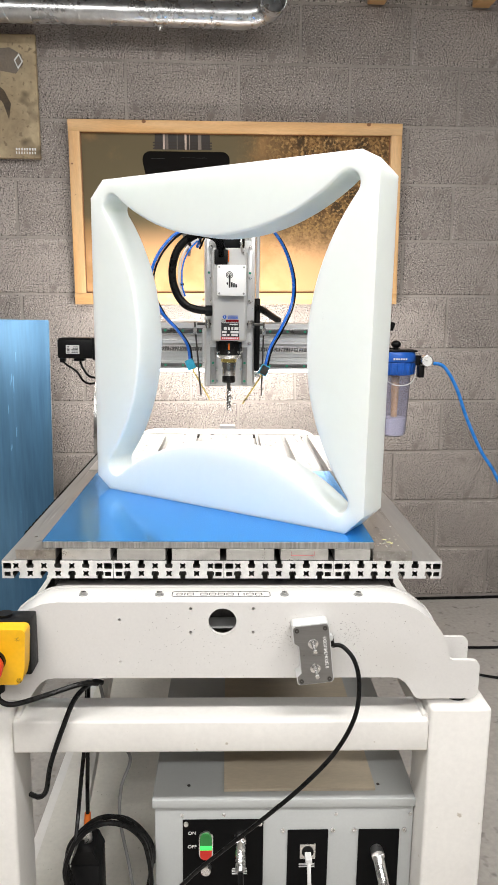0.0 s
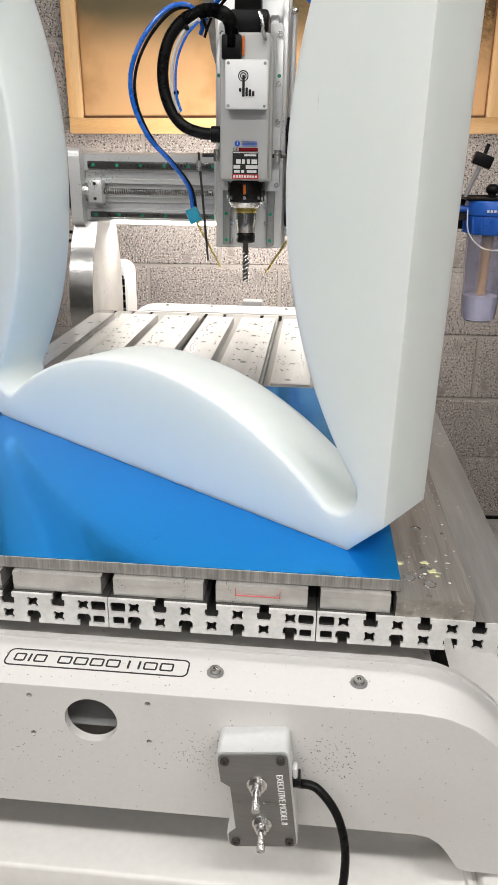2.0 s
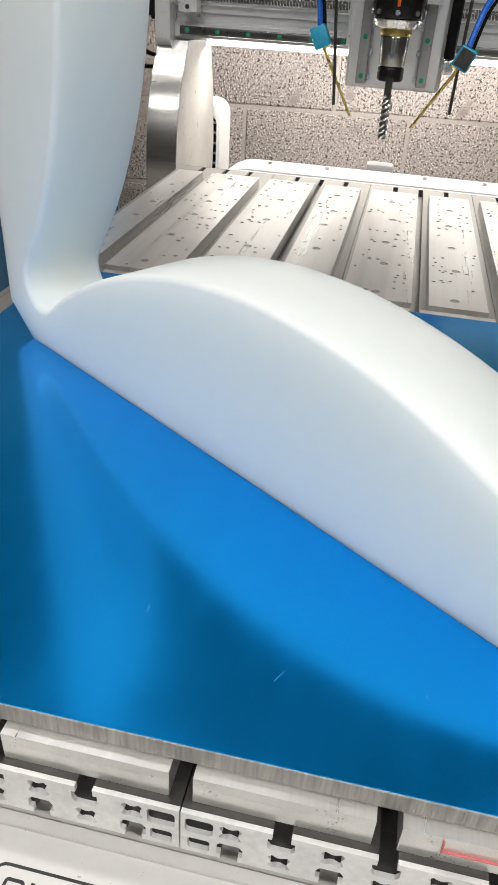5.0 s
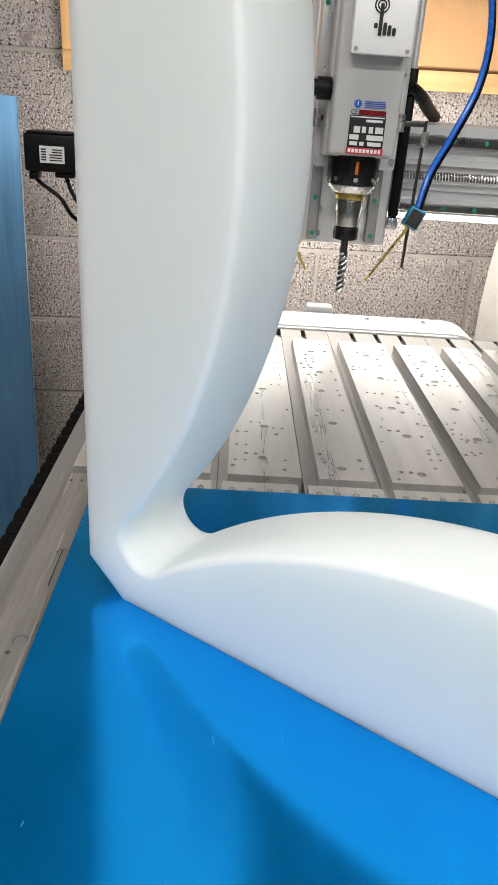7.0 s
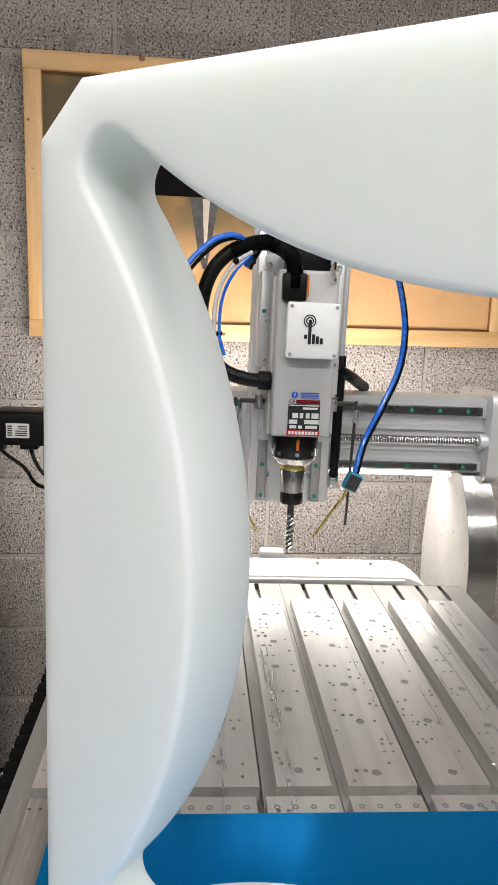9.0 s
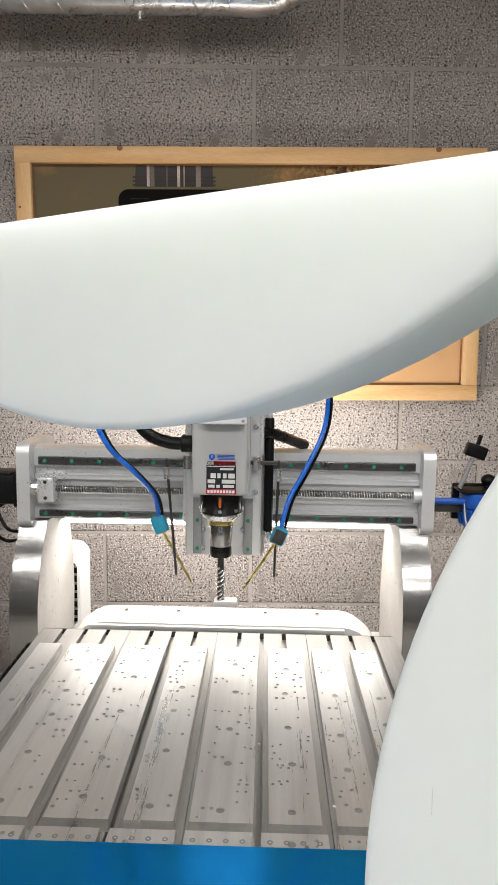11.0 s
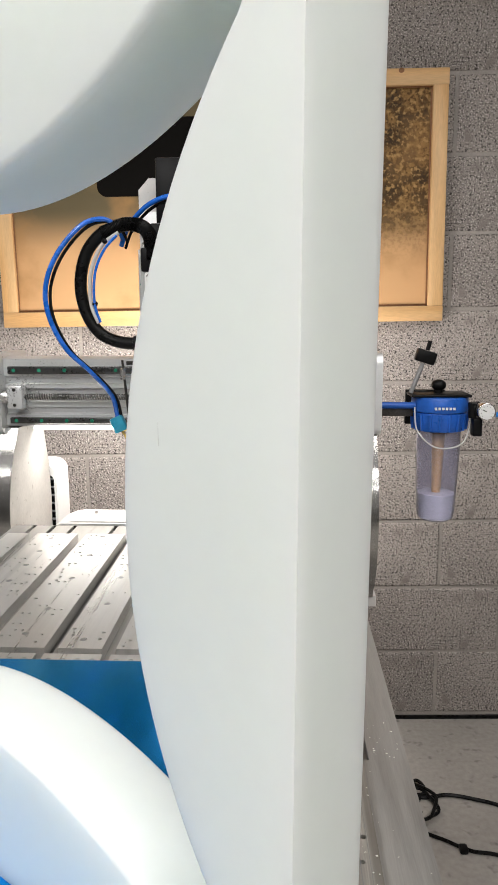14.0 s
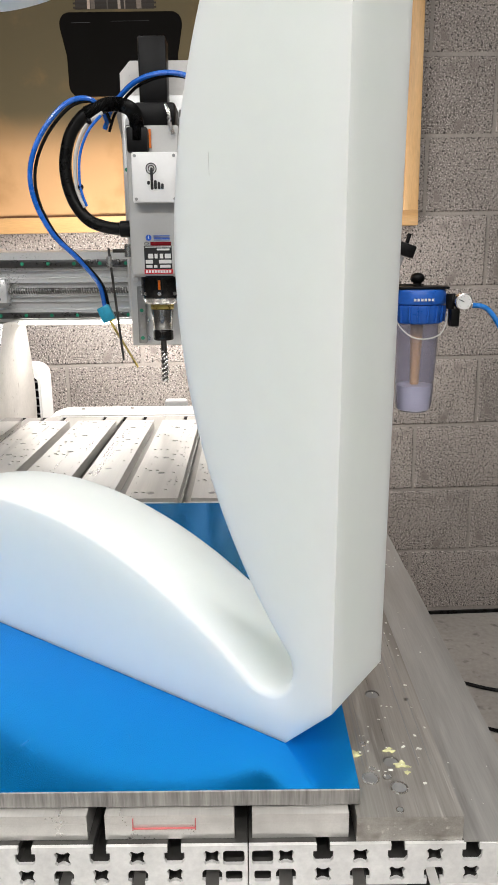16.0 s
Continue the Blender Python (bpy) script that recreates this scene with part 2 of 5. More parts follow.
def picture_mat(name, top, low, dark, z0, z1):
    """A printed photograph: soft brown ground, light tan foot, mottled dark growth at one side."""
    m = bpy.data.materials.new(name)
    m.use_nodes = True
    N, L = m.node_tree.nodes, m.node_tree.links
    b = N["Principled BSDF"]
    b.inputs["Roughness"].default_value = 0.6
    b.inputs["Specular IOR Level"].default_value = 0.15
    tc = N.new("ShaderNodeTexCoord")
    sep = N.new("ShaderNodeSeparateXYZ")
    L.new(tc.outputs["Object"], sep.inputs[0])

    def noise_tex(s, det):
        n = N.new("ShaderNodeTexNoise")
        n.inputs["Scale"].default_value, n.inputs["Detail"].default_value = s, det
        L.new(tc.outputs["Object"], n.inputs["Vector"])
        return n.outputs["Fac"]

    def rng(src, lo, hi, a=0.0, c=1.0):
        r = N.new("ShaderNodeMapRange")
        r.interpolation_type = "SMOOTHSTEP"
        for k, v in (("From Min", lo), ("From Max", hi), ("To Min", a), ("To Max", c)):
            r.inputs[k].default_value = v
        L.new(src, r.inputs["Value"])
        return r.outputs["Result"]

    def mul(p, q):
        n = N.new("ShaderNodeMath")
        n.operation = "MULTIPLY"
        L.new(p, n.inputs[0])
        L.new(q, n.inputs[1])
        return n.outputs[0]

    def mix(fac, p, q):
        n = N.new("ShaderNodeMix")
        n.data_type = "RGBA"
        L.new(fac, n.inputs["Factor"])
        for key, v in (("A", p), ("B", q)):
            if isinstance(v, tuple):
                n.inputs[key].default_value = (*v, 1)
            else:
                L.new(v, n.inputs[key])
        return n.outputs["Result"]

    up = rng(sep.outputs["Z"], z0 - 0.05, z1 + 0.06)
    side = rng(sep.outputs["X"], -0.05, 0.30)
    c = mix(rng(sep.outputs["Z"], z1, z0), top, low)
    c = mix(mul(side, up), c, (0.24, 0.135, 0.048))
    c = mix(mul(rng(noise_tex(20, 14), 0.42, 0.58), mul(side, up)), c, dark)
    c = mix(mul(rng(noise_tex(90, 10), 0.44, 0.62), mul(side, up)), c, (0.085, 0.045, 0.017))
    c = mix(mul(rng(noise_tex(75, 10), 0.50, 0.66), mul(side, up)), c, (0.36, 0.22, 0.085))
    c = mix(rng(noise_tex(5, 6), 0.52, 0.80), c, (0.34, 0.19, 0.075))
    L.new(c, b.inputs["Base Color"])
    return m


PHOTO = picture_mat("printed_photograph", (0.115, 0.092, 0.050), (0.56, 0.33, 0.16), (0.04, 0.026, 0.014), -0.13, 0.02)
SEPIA = mat("sepia_print", (0.44, 0.35, 0.22), 0.7, var=0.16, scale=7, fine=70, bump=0.02, hue=(0.30, 0.23, 0.14), speck=[(9, 0.56, 0.66, (0.10, 0.075, 0.045)), (60, 0.60, 0.70, (0.20, 0.15, 0.09))])
UMBER = mat("print_dark_umber", (0.07, 0.05, 0.03), 0.7, var=0.4, scale=30, bump=0)


# ---- mesh helpers ----
ORIGIN = {}


def thing(name, at, label, category, space=I4, group="", kind=""):
    """An Empty at the base of a thing; its parts are built in the coordinates of space."""
    ob = new(name)
    ob.empty_display_size = 0.05
    ob.matrix_basis = space @ Matrix.Translation(at)
    ORIGIN[ob.name] = Vector(at)
    return tagged(ob, label, category, group, kind)


def mesh_of(name, bm, material, shift=None, smooth=None):
    if shift is not None:
        bmesh.ops.translate(bm, verts=bm.verts, vec=-shift)
    bmesh.ops.recalc_face_normals(bm, faces=bm.faces)
    me = bpy.data.meshes.new(name)
    bm.to_mesh(me)
    bm.free()
    me.materials.append(material)
    if smooth:
        me.polygons.foreach_set("use_smooth", [True] * len(me.polygons))
        me.set_sharp_from_angle(angle=radians(smooth))
    return me


def part(name, bm, material, parent, label="", smooth=38):
    org = ORIGIN[parent.name]
    ob = new(name, mesh_of(name, bm, material, org, smooth))
    ob.parent = parent
    ORIGIN[ob.name] = org
    return tagged(ob, label)


def solo(name, bm, material, at, label, category, space=I4, group="", kind="", smooth=38):
    ob = new(name, mesh_of(name, bm, material, Vector(at), smooth))
    ob.matrix_basis = space @ Matrix.Translation(at)
    ORIGIN[ob.name] = Vector(at)
    return tagged(ob, label, category, group, kind)


def box(x0, x1, y0, y1, z0, z1, bev=0.0, seg=2, bm=None):
    bm = bm or bmesh.new()
    r = bmesh.ops.create_cube(bm, size=1, matrix=Matrix.LocRotScale(((x0 + x1) / 2, (y0 + y1) / 2, (z0 + z1) / 2), None, (abs(x1 - x0), abs(y1 - y0), abs(z1 - z0))))
    if bev:
        edges = {e for v in r["verts"] for e in v.link_edges}
        bmesh.ops.bevel(bm, geom=list(edges), offset=bev, segments=seg, affect="EDGES", profile=0.5)
    return bm


def cyl(p0, p1, r0, r1=None, seg=20, bm=None, bev=0.0):
    bm = bm or bmesh.new()
    p0, p1 = Vector(p0), Vector(p1)
    d = p1 - p0
    m = Matrix.Translation((p0 + p1) / 2) @ d.to_track_quat("Z", "Y").to_matrix().to_4x4()
    r = bmesh.ops.create_cone(bm, cap_ends=True, segments=seg, radius1=r0, radius2=r0 if r1 is None else r1, depth=d.length, matrix=m)
    if bev:
        rim = {e for v in r["verts"] for e in v.link_edges if any(len(f.verts) > 4 for f in e.link_faces)}
        bmesh.ops.bevel(bm, geom=list(rim), offset=bev, segments=2, affect="EDGES", profile=0.5)
    return bm


def ball(c, r, sx=1, sy=1, sz=1, bm=None, u=16, v=10):
    bm = bm or bmesh.new()
    bmesh.ops.create_uvsphere(bm, u_segments=u, v_segments=v, radius=r, matrix=Matrix.LocRotScale(c, None, (sx, sy, sz)))
    return bm


def smooth_line(pts, n=10):
    pts = [Vector(p) for p in pts]
    out = []
    for i in range(len(pts) - 1):
        a, b, c, d = pts[max(i - 1, 0)], pts[i], pts[i + 1], pts[min(i + 2, len(pts) - 1)]
        for k in range(n):
            t = k / n
            out.append(0.5 * (2 * b + (c - a) * t + (2 * a - 5 * b + 4 * c - d) * t * t + (3 * b - a - 3 * c + d) * t ** 3))
    return out + [pts[-1]]


def tube(pts, r, seg=10, n=10, bm=None, ripple=0.0):
    bm = bm or bmesh.new()
    line = smooth_line(pts, n)
    rings, side = [], None
    for i, p in enumerate(line):
        d = (line[min(i + 1, len(line) - 1)] - line[max(i - 1, 0)]).normalized()
        if side is None:
            side = d.orthogonal().normalized()
        side = (side - d * side.dot(d)).normalized()
        up = d.cross(side)
        rr = r * (1 + (ripple if i % 2 else 0))
        rings.append([bm.verts.new(p + rr * (math.cos(a) * side + math.sin(a) * up)) for a in (2 * math.pi * k / seg for k in range(seg))])
    for a, b in zip(rings, rings[1:]):
        for k in range(seg):
            bm.faces.new((a[k], a[(k + 1) % seg], b[(k + 1) % seg], b[k]))
    bm.faces.new(rings[0])
    bm.faces.new(rings[-1][::-1])
    return bm


AXIS = {"xz": lambda a, b, c: (a, c, b), "xy": lambda a, b, c: (a, b, c), "yz": lambda a, b, c: (c, a, b)}


def prism(outer, holes, plane, c0, c1, bm=None):
    """A flat outline with holes, extruded along the axis across its plane from c0 to c1."""
    bm = bm or bmesh.new()
    put = AXIS[plane]
    loops = [[p for i, p in enumerate(lp) if math.dist(p, lp[i - 1]) > 1e-5] for lp in (outer, *holes)]
    lows, highs, edges = [], [], []
    for loop in loops:
        vs = [bm.verts.new(put(a, b, c0)) for a, b in loop]
        lows.append(vs)
        edges += [bm.edges.new((vs[i], vs[(i + 1) % len(vs)])) for i in range(len(vs))]
        highs.append([bm.verts.new(put(a, b, c1)) for a, b in loop])
    made = bmesh.ops.triangle_fill(bm, use_beauty=True, use_dissolve=False, edges=edges)
    twin = {lo: hi for l, h in zip(lows, highs) for lo, hi in zip(l, h)}
    for g in made["geom"]:
        if isinstance(g, bmesh.types.BMFace):
            bm.faces.new([twin[v] for v in reversed(g.verts)])
    for l, h in zip(lows, highs):
        for i in range(len(l)):
            j = (i + 1) % len(l)
            bm.faces.new((l[i], l[j], h[j], h[i]))
    return bm


def circle(cx, cy, r, seg=12, a0=0.0):
    return [(cx + r * math.cos(a0 + 2 * math.pi * k / seg), cy + r * math.sin(a0 + 2 * math.pi * k / seg)) for k in range(seg)]


def arc(cx, cy, r, a0, a1, n=6):
    return [(cx + r * math.cos(radians(a0 + (a1 - a0) * k / n)), cy + r * math.sin(radians(a0 + (a1 - a0) * k / n))) for k in range(n + 1)]


def rrect(x0, x1, y0, y1, r, n=5):
    return arc(x1 - r, y1 - r, r, 0, 90, n) + arc(x0 + r, y1 - r, r, 90, 180, n) + arc(x0 + r, y0 + r, r, 180, 270, n) + arc(x1 - r, y0 + r, r, 270, 360, n)


def ring_outline(x0, x1, y0, y1, r, w, plane, c0, c1):
    return prism(rrect(x0, x1, y0, y1, r), [rrect(x0 + w, x1 - w, y0 + w, y1 - w, max(r - w, 0.0006))], plane, c0, c1)


def letters(name, text, size, m, material, parent, extrude=0.0003, squeeze=1.0):
    """Words in the built-in font, as a mesh part at the pose m (in the parent's space)."""
    cu = bpy.data.curves.new(name, "FONT")
    cu.body, cu.size, cu.extrude, cu.align_x, cu.align_y = text, size, extrude, "CENTER", "CENTER"
    tmp = bpy.data.objects.new(name, cu)
    me = bpy.data.meshes.new_from_object(tmp)
    bpy.data.objects.remove(tmp)
    me.transform(Matrix.Translation(-ORIGIN[parent.name]) @ m @ Matrix.Diagonal((squeeze, 1, 1, 1)))
    me.materials.clear()
    me.materials.append(material)
    ob = new(name, me)
    ob.parent = parent
    ORIGIN[ob.name] = ORIGIN[parent.name]
    return ob


def bolt(name, c, axis, r, h, parent, material=POLISHED):
    """A button-head screw with a hexagon socket."""
    c, axis = Vector(c), Vector(axis)
    b = cyl(c, c + axis * h * 0.55, r, r * 0.96, 16)
    q = axis.to_track_quat("Z", "Y").to_matrix().to_4x4()
    put = Matrix.Translation(c + axis * h * 0.55) @ q
    tmp = prism(circle(0, 0, r * 0.94, 16), [circle(0, 0, r * 0.42, 6)], "xy", 0, h * 0.45)
    bmesh.ops.transform(tmp, matrix=put, verts=tmp.verts)
    me = bpy.data.meshes.new("t")
    tmp.to_mesh(me)
    tmp.free()
    b.from_mesh(me)
    bpy.data.meshes.remove(me)
    return part(name, b, material, parent)


# ---- the room ----
floor = solo("floor", box(-3.2, 3.2, -2.8, WALL_Y + 0.004, FLOOR_Z - 0.1, FLOOR_Z), CONCRETE, (0, 0, FLOOR_Z), "dusty grey power-floated concrete workshop floor", "floor", kind="structure")
wall_back = solo("wall_back", box(-3.2, 3.2, WALL_Y + 0.0045, WALL_Y + 0.2, FLOOR_Z, 2.8), MORTAR, (0, WALL_Y, FLOOR_Z), "grey-brown concrete blockwork wall with flush mortar joints", "wall", kind="structure")
# added enclosure out of view, dark so that the metal reflects little
solo("wall_left", box(-3.4, -3.2, -2.8, WALL_Y, FLOOR_Z, 2.8), DIM_WALL, (-3.3, 0, FLOOR_Z), "unseen side wall, darkened to keep reflections low", "wall", kind="structure")
solo("wall_right", box(3.2, 3.4, -2.8, WALL_Y, FLOOR_Z, 2.8), DIM_WALL, (3.3, 0, FLOOR_Z), "unseen side wall, darkened to keep reflections low", "wall", kind="structure")
solo("wall_front", box(-3.2, 3.2, -3.0, -2.8, FLOOR_Z, 2.8), DIM_WALL, (0, -2.9, FLOOR_Z), "unseen end wall, darkened to keep reflections low", "wall", kind="structure")
solo("ceiling", box(-3.4, 3.4, -3.0, WALL_Y + 0.2, 2.8, 2.9), CEIL, (0, 0, 2.8), "unseen ceiling, darkened to keep reflections low", "ceiling", kind="structure")
solo("base_gap", box(-3.2, 3.2, WALL_Y - 0.004, WALL_Y + 0.004, FLOOR_Z + 0.0005, FLOOR_Z + 0.012), RUBBER, (0, WALL_Y, FLOOR_Z), "thin black strip where the wall meets the floor", "trim", kind="structure")
for jx in (0.50, 0.93, -0.4, -1.3, 1.5):
    solo("joist_end", box(jx - 0.035, jx + 0.035, WALL_Y - 0.16, WALL_Y - 0.005, 2.487, 2.66, 0.003), PINE, (jx, WALL_Y - 0.05, 2.487), "rough sawn timber joist end at the blockwork wall", "joist", group="timber joist ends", kind="structure")
for lx, ly, watts in LAMPS:
    bt = thing("batten_lamp", (lx, ly, 2.8), "white ceiling batten lamp, switched on", "lamp", group="ceiling batten lamps")
    part("housing", box(lx - 0.72, lx + 0.72, ly - 0.07, ly + 0.07, 2.70, 2.80, 0.006), WHITE_PL, bt)
    part("diffuser", box(lx - 0.70, lx + 0.70, ly - 0.06, ly + 0.06, 2.672, 2.699, 0.006), LAMP_GLOW, bt, "glowing white diffuser")

# ---- pictures on the wall ----
pic = thing("framed_picture", (-0.045, WALL_Y - 0.005, 1.30), "large photo print in a pale knotty pine frame on the blockwork", "picture")
PX0, PX1, PZ0, PZ1, FW = -0.733, 0.626, 1.303, 2.030, 0.046
pic.matrix_basis = pic.matrix_basis @ pose(0, 0, 0, 0, -0.3, 0)
fy0, fy1 = WALL_Y - 0.036, WALL_Y - 0.006
part("frame_rail", box(PX0, PX1, fy0, fy1, PZ1 - FW, PZ1, 0.002), PINE, pic)
part("frame_rail", box(PX0, PX1, fy0, fy1, PZ0, PZ0 + FW, 0.002), PINE, pic)
part("frame_stile", box(PX0 + 0.001, PX0 + FW, fy0 - 0.001, fy1, PZ0 + FW, PZ1 - FW, 0.002), PINE_UP, pic)
part("frame_stile", box(PX1 - FW, PX1 - 0.001, fy0 - 0.001, fy1, PZ0 + FW, PZ1 - FW, 0.002), PINE_UP, pic)
for kx, kz, kr in ((-0.43, PZ1 - 0.006, 0.009), (0.485, PZ1 - 0.006, 0.009), (PX0 + 0.012, 1.86, 0.006), (PX0 + 0.02, 1.74, 0.005), (-0.2, PZ0 + 0.02, 0.006)):
    part("knot", ball((kx, fy0 - 0.0005, kz), kr, 1, 0.12, 0.8, u=10, v=6), KNOT_SHADE, pic)
ph = box(PX0 + FW, PX1 - FW, fy1 - 0.010, fy1 - 0.004, PZ0 + FW, PZ1 - FW)
ph_ob = new("print", mesh_of("print", ph, PHOTO, Vector((-0.045, 0, 1.64))))
ph_ob.parent = pic
ph_ob.matrix_basis = Matrix.Translation(Vector((-0.045, 0, 1.64)) - ORIGIN[pic.name])
ORIGIN[ph_ob.name] = Vector((-0.045, 0, 1.64))
tagged(ph_ob, "brown and tan photograph of a cutting tool over wood")
py = fy1 - 0.0105
# shadow along the frame's inner edges, laid on as thin dark strips
for x0, x1, z0, z1 in ((PX0 + FW, PX1 - FW, PZ0 + FW, PZ0 + FW + 0.007), (PX0 + FW, PX1 - FW, PZ1 - FW - 0.004, PZ1 - FW), (PX0 + FW, PX0 + FW + 0.004, PZ0 + FW, PZ1 - FW), (PX1 - FW - 0.005, PX1 - FW, PZ0 + FW, PZ1 - FW)):
    part("rebate", box(x0 + 0.0003, x1 - 0.0003, py - 0.006, py - 0.0035, z0 + 0.0003, z1 - 0.0003), KNOT_SHADE, pic, "dark strip for the shadow gap inside the frame")


PRINT_BLACK = mat("print_black", (0.004, 0.0035, 0.003), 0.8, var=0.1, bump=0)
PRINT_BROWN = mat("print_brown", (0.03, 0.023, 0.018), 0.8, var=0.2, bump=0)
PRINT_BLACK.node_tree.nodes["Principled BSDF"].inputs["Specular IOR Level"].default_value = 0.1


def on_print(name, outline, material, dy):
    return part(name, prism(outline, [], "xz", py - dy - 0.0006, py - dy), material, ph_ob)


on_print("printed_nut", [(-0.425, 1.72), *arc(-0.395, 1.72, 0.03, 180, 270), *arc(-0.13, 1.72, 0.03, 270, 360), (-0.10, 1.80), (-0.085, 1.875), *arc(-0.115, 1.885, 0.03, 0, 90), *arc(-0.41, 1.885, 0.03, 90, 180), (-0.44, 1.875), (-0.425, 1.80)], PRINT_BLACK, 0.0)
on_print("printed_collar", [(-0.391, 1.922), (-0.163, 1.922), (-0.166, 1.983), (-0.388, 1.983)], mat("print_collar", (0.022, 0.017, 0.014), 0.6, var=0.2, scale=12, bump=0), 0.0)
for k in range(3):
    on_print("printed_thread", [(-0.397, 1.924 + 0.011 * k), (-0.157, 1.924 + 0.011 * k), (-0.157, 1.929 + 0.011 * k), (-0.397, 1.929 + 0.011 * k)], PRINT_BROWN, 0.0007)
for sx0, sx1, tone in ((-0.356, -0.348, 0.36), (-0.346, -0.334, 0.10), (-0.300, -0.296, 0.08), (-0.268, -0.260, 0.40), (-0.250, -0.246, 0.20), (-0.214, -0.200, 0.16)):
    on_print("printed_sheen", [(sx0, 1.9225), (sx1, 1.9225), (sx1, 1.982), (sx0, 1.982)], mat("print_sheen", (tone, tone * 0.80, tone * 0.68), 0.6, var=0.3, scale=14, bump=0), 0.0014)
for gx0, gx1, gz0, gz1 in ((-0.405, -0.35, 1.887, 1.8885), (-0.29, -0.18, 1.890, 1.8912)):
    on_print("printed_glint", [(gx0, gz0), (gx1, gz0 + 0.0005), (gx1, gz1), (gx0, gz1 - 0.0005)], mat("print_glint", (0.04, 0.04, 0.042), 0.6, var=0.3, scale=20, bump=0), 0.0008)
on_print("printed_cone", [(-0.30, 1.688), (-0.22, 1.688), (-0.245, 1.54), (-0.252, 1.50), (-0.262, 1.50), (-0.275, 1.54)], DARK_STEEL, 0.0)
on_print("printed_cone_sheen", [(-0.265, 1.686), (-0.245, 1.686), (-0.254, 1.53), (-0.258, 1.53)], mat("print_light", (0.55, 0.47, 0.38), 0.35, var=0.2, scale=12, bump=0), 0.001)

pos = thing("canvas_print", (-1.11, WALL_Y - 0.005, 1.875), "sepia canvas print without a frame on the blockwork", "picture")
cv = new("canvas", mesh_of("canvas", box(-1.38, -0.85, WALL_Y - 0.03, WALL_Y - 0.006, 1.875, 2.335, 0.003), SEPIA, Vector((-1.28, 0, 2.1))))
cv.parent = pos
cv.matrix_basis = Matrix.Translation(Vector((-1.28, 0, 2.1)) - ORIGIN[pos.name])
ORIGIN[cv.name] = Vector((-1.28, 0, 2.1))
cy = WALL_Y - 0.0305
part("printed_arm", prism([(-1.30, 2.12), (-1.05, 2.18), (-0.98, 2.13), (-0.955, 2.08), (-0.965, 2.02), (-0.985, 2.08), (-1.01, 2.11), (-1.05, 2.145), (-1.30, 2.06)], [], "xz", cy - 0.0006, cy), UMBER, cv)
part("printed_limb", prism([(-1.2, 2.26), (-0.95, 2.285), (-0.905, 2.26), (-0.90, 2.225), (-0.93, 2.19), (-0.99, 2.20), (-1.2, 2.17)], [], "xz", cy - 0.0006, cy), mat("print_umber", (0.12, 0.085, 0.05), 0.4, var=0.3, scale=20, bump=0), cv)
part("printed_badge", prism([(-0.935, 2.24), (-0.915, 2.265), (-0.90, 2.235), (-0.92, 2.205)], [[(-0.93, 2.238), (-0.915, 2.255), (-0.906, 2.235), (-0.92, 2.215)]], "xz", cy - 0.0014, cy - 0.0008), PAPER, cv)
for k in range(8):
    part("caption_bar", box(-0.945 + 0.0105 * k, -0.9405 + 0.0105 * k, cy - 0.0007, cy, 1.891, 1.900), PAPER, cv)
    part("caption_bar", box(-0.945 + 0.0105 * k, -0.9385 + 0.0105 * k, cy - 0.0007, cy, 1.905, 1.914), PAPER, cv)

# ---- spiral duct under the ceiling ----
duct = thing("spiral_duct", (-0.7, 2.6, 2.325), "shiny galvanised spiral ventilation duct with an elbow end", "duct")
DZ, DY, DR = 2.379, 2.60, 0.046
dx = 0.012
b = cyl((-3.15, DY, DZ), (dx - 0.09, DY, DZ), DR, DR, 28)
part("pipe", b, GALV, duct, smooth=30)
b = bmesh.new()
x = -3.1
while x < dx - 0.1:
    pts = [(x + 0.055 * k / 8, DY + (DR + 0.001) * math.cos(math.pi * (0.5 + k / 8)), DZ + (DR + 0.001) * math.sin(math.pi * (0.5 + k / 8))) for k in range(17)]
    tube(pts, 0.0016, 5, 2, b)
    x += 0.089
part("seam", b, GALV, duct)
part("clamp", cyl((-0.365, DY, DZ), (-0.345, DY, DZ), DR + 0.004, None, 28), GALV, duct)
part("clamp_screw", cyl((-0.355, DY - 0.01, DZ - DR - 0.018), (-0.355, DY - 0.01, DZ - DR), 0.005, None, 8), POLISHED, duct)
part("hanger", box(-0.360, -0.350, DY - 0.002, DY + 0.002, DZ + DR, 2.8), GALV, duct)
part("hanger", box(-2.360, -2.350, DY - 0.002, DY + 0.002, DZ + DR, 2.8), GALV, duct)
part("collar", cyl((dx - 0.095, DY, DZ), (dx - 0.045, DY, DZ), DR + 0.003, None, 28), GALV, duct)
elbow = [(dx - 0.05, DY, DZ), (dx - 0.01, DY - 0.002, DZ + 0.003), (dx + 0.028, DY - 0.018, DZ + 0.012), (dx + 0.05, DY - 0.048, DZ + 0.022), (dx + 0.056, DY - 0.085, DZ + 0.028)]
b = tube(elbow, DR + 0.001, 28, 4)
b.faces.ensure_lookup_table()
bmesh.ops.delete(b, geom=[b.faces[-1]], context="FACES_ONLY")
part("elbow", b, GALV, duct, "segmented bend with an open mouth", smooth=25)
# dark lining of the mouth: shade inside the pipe put into its colour
b = tube(elbow[:1:-1], DR - 0.001, 28, 4)
b.faces.ensure_lookup_table()
bmesh.ops.delete(b, geom=[b.faces[-2]], context="FACES_ONLY")
part("bore", b, DARK_STEEL, duct, "inside of the open mouth, its shade put in as a dark lining", smooth=25)
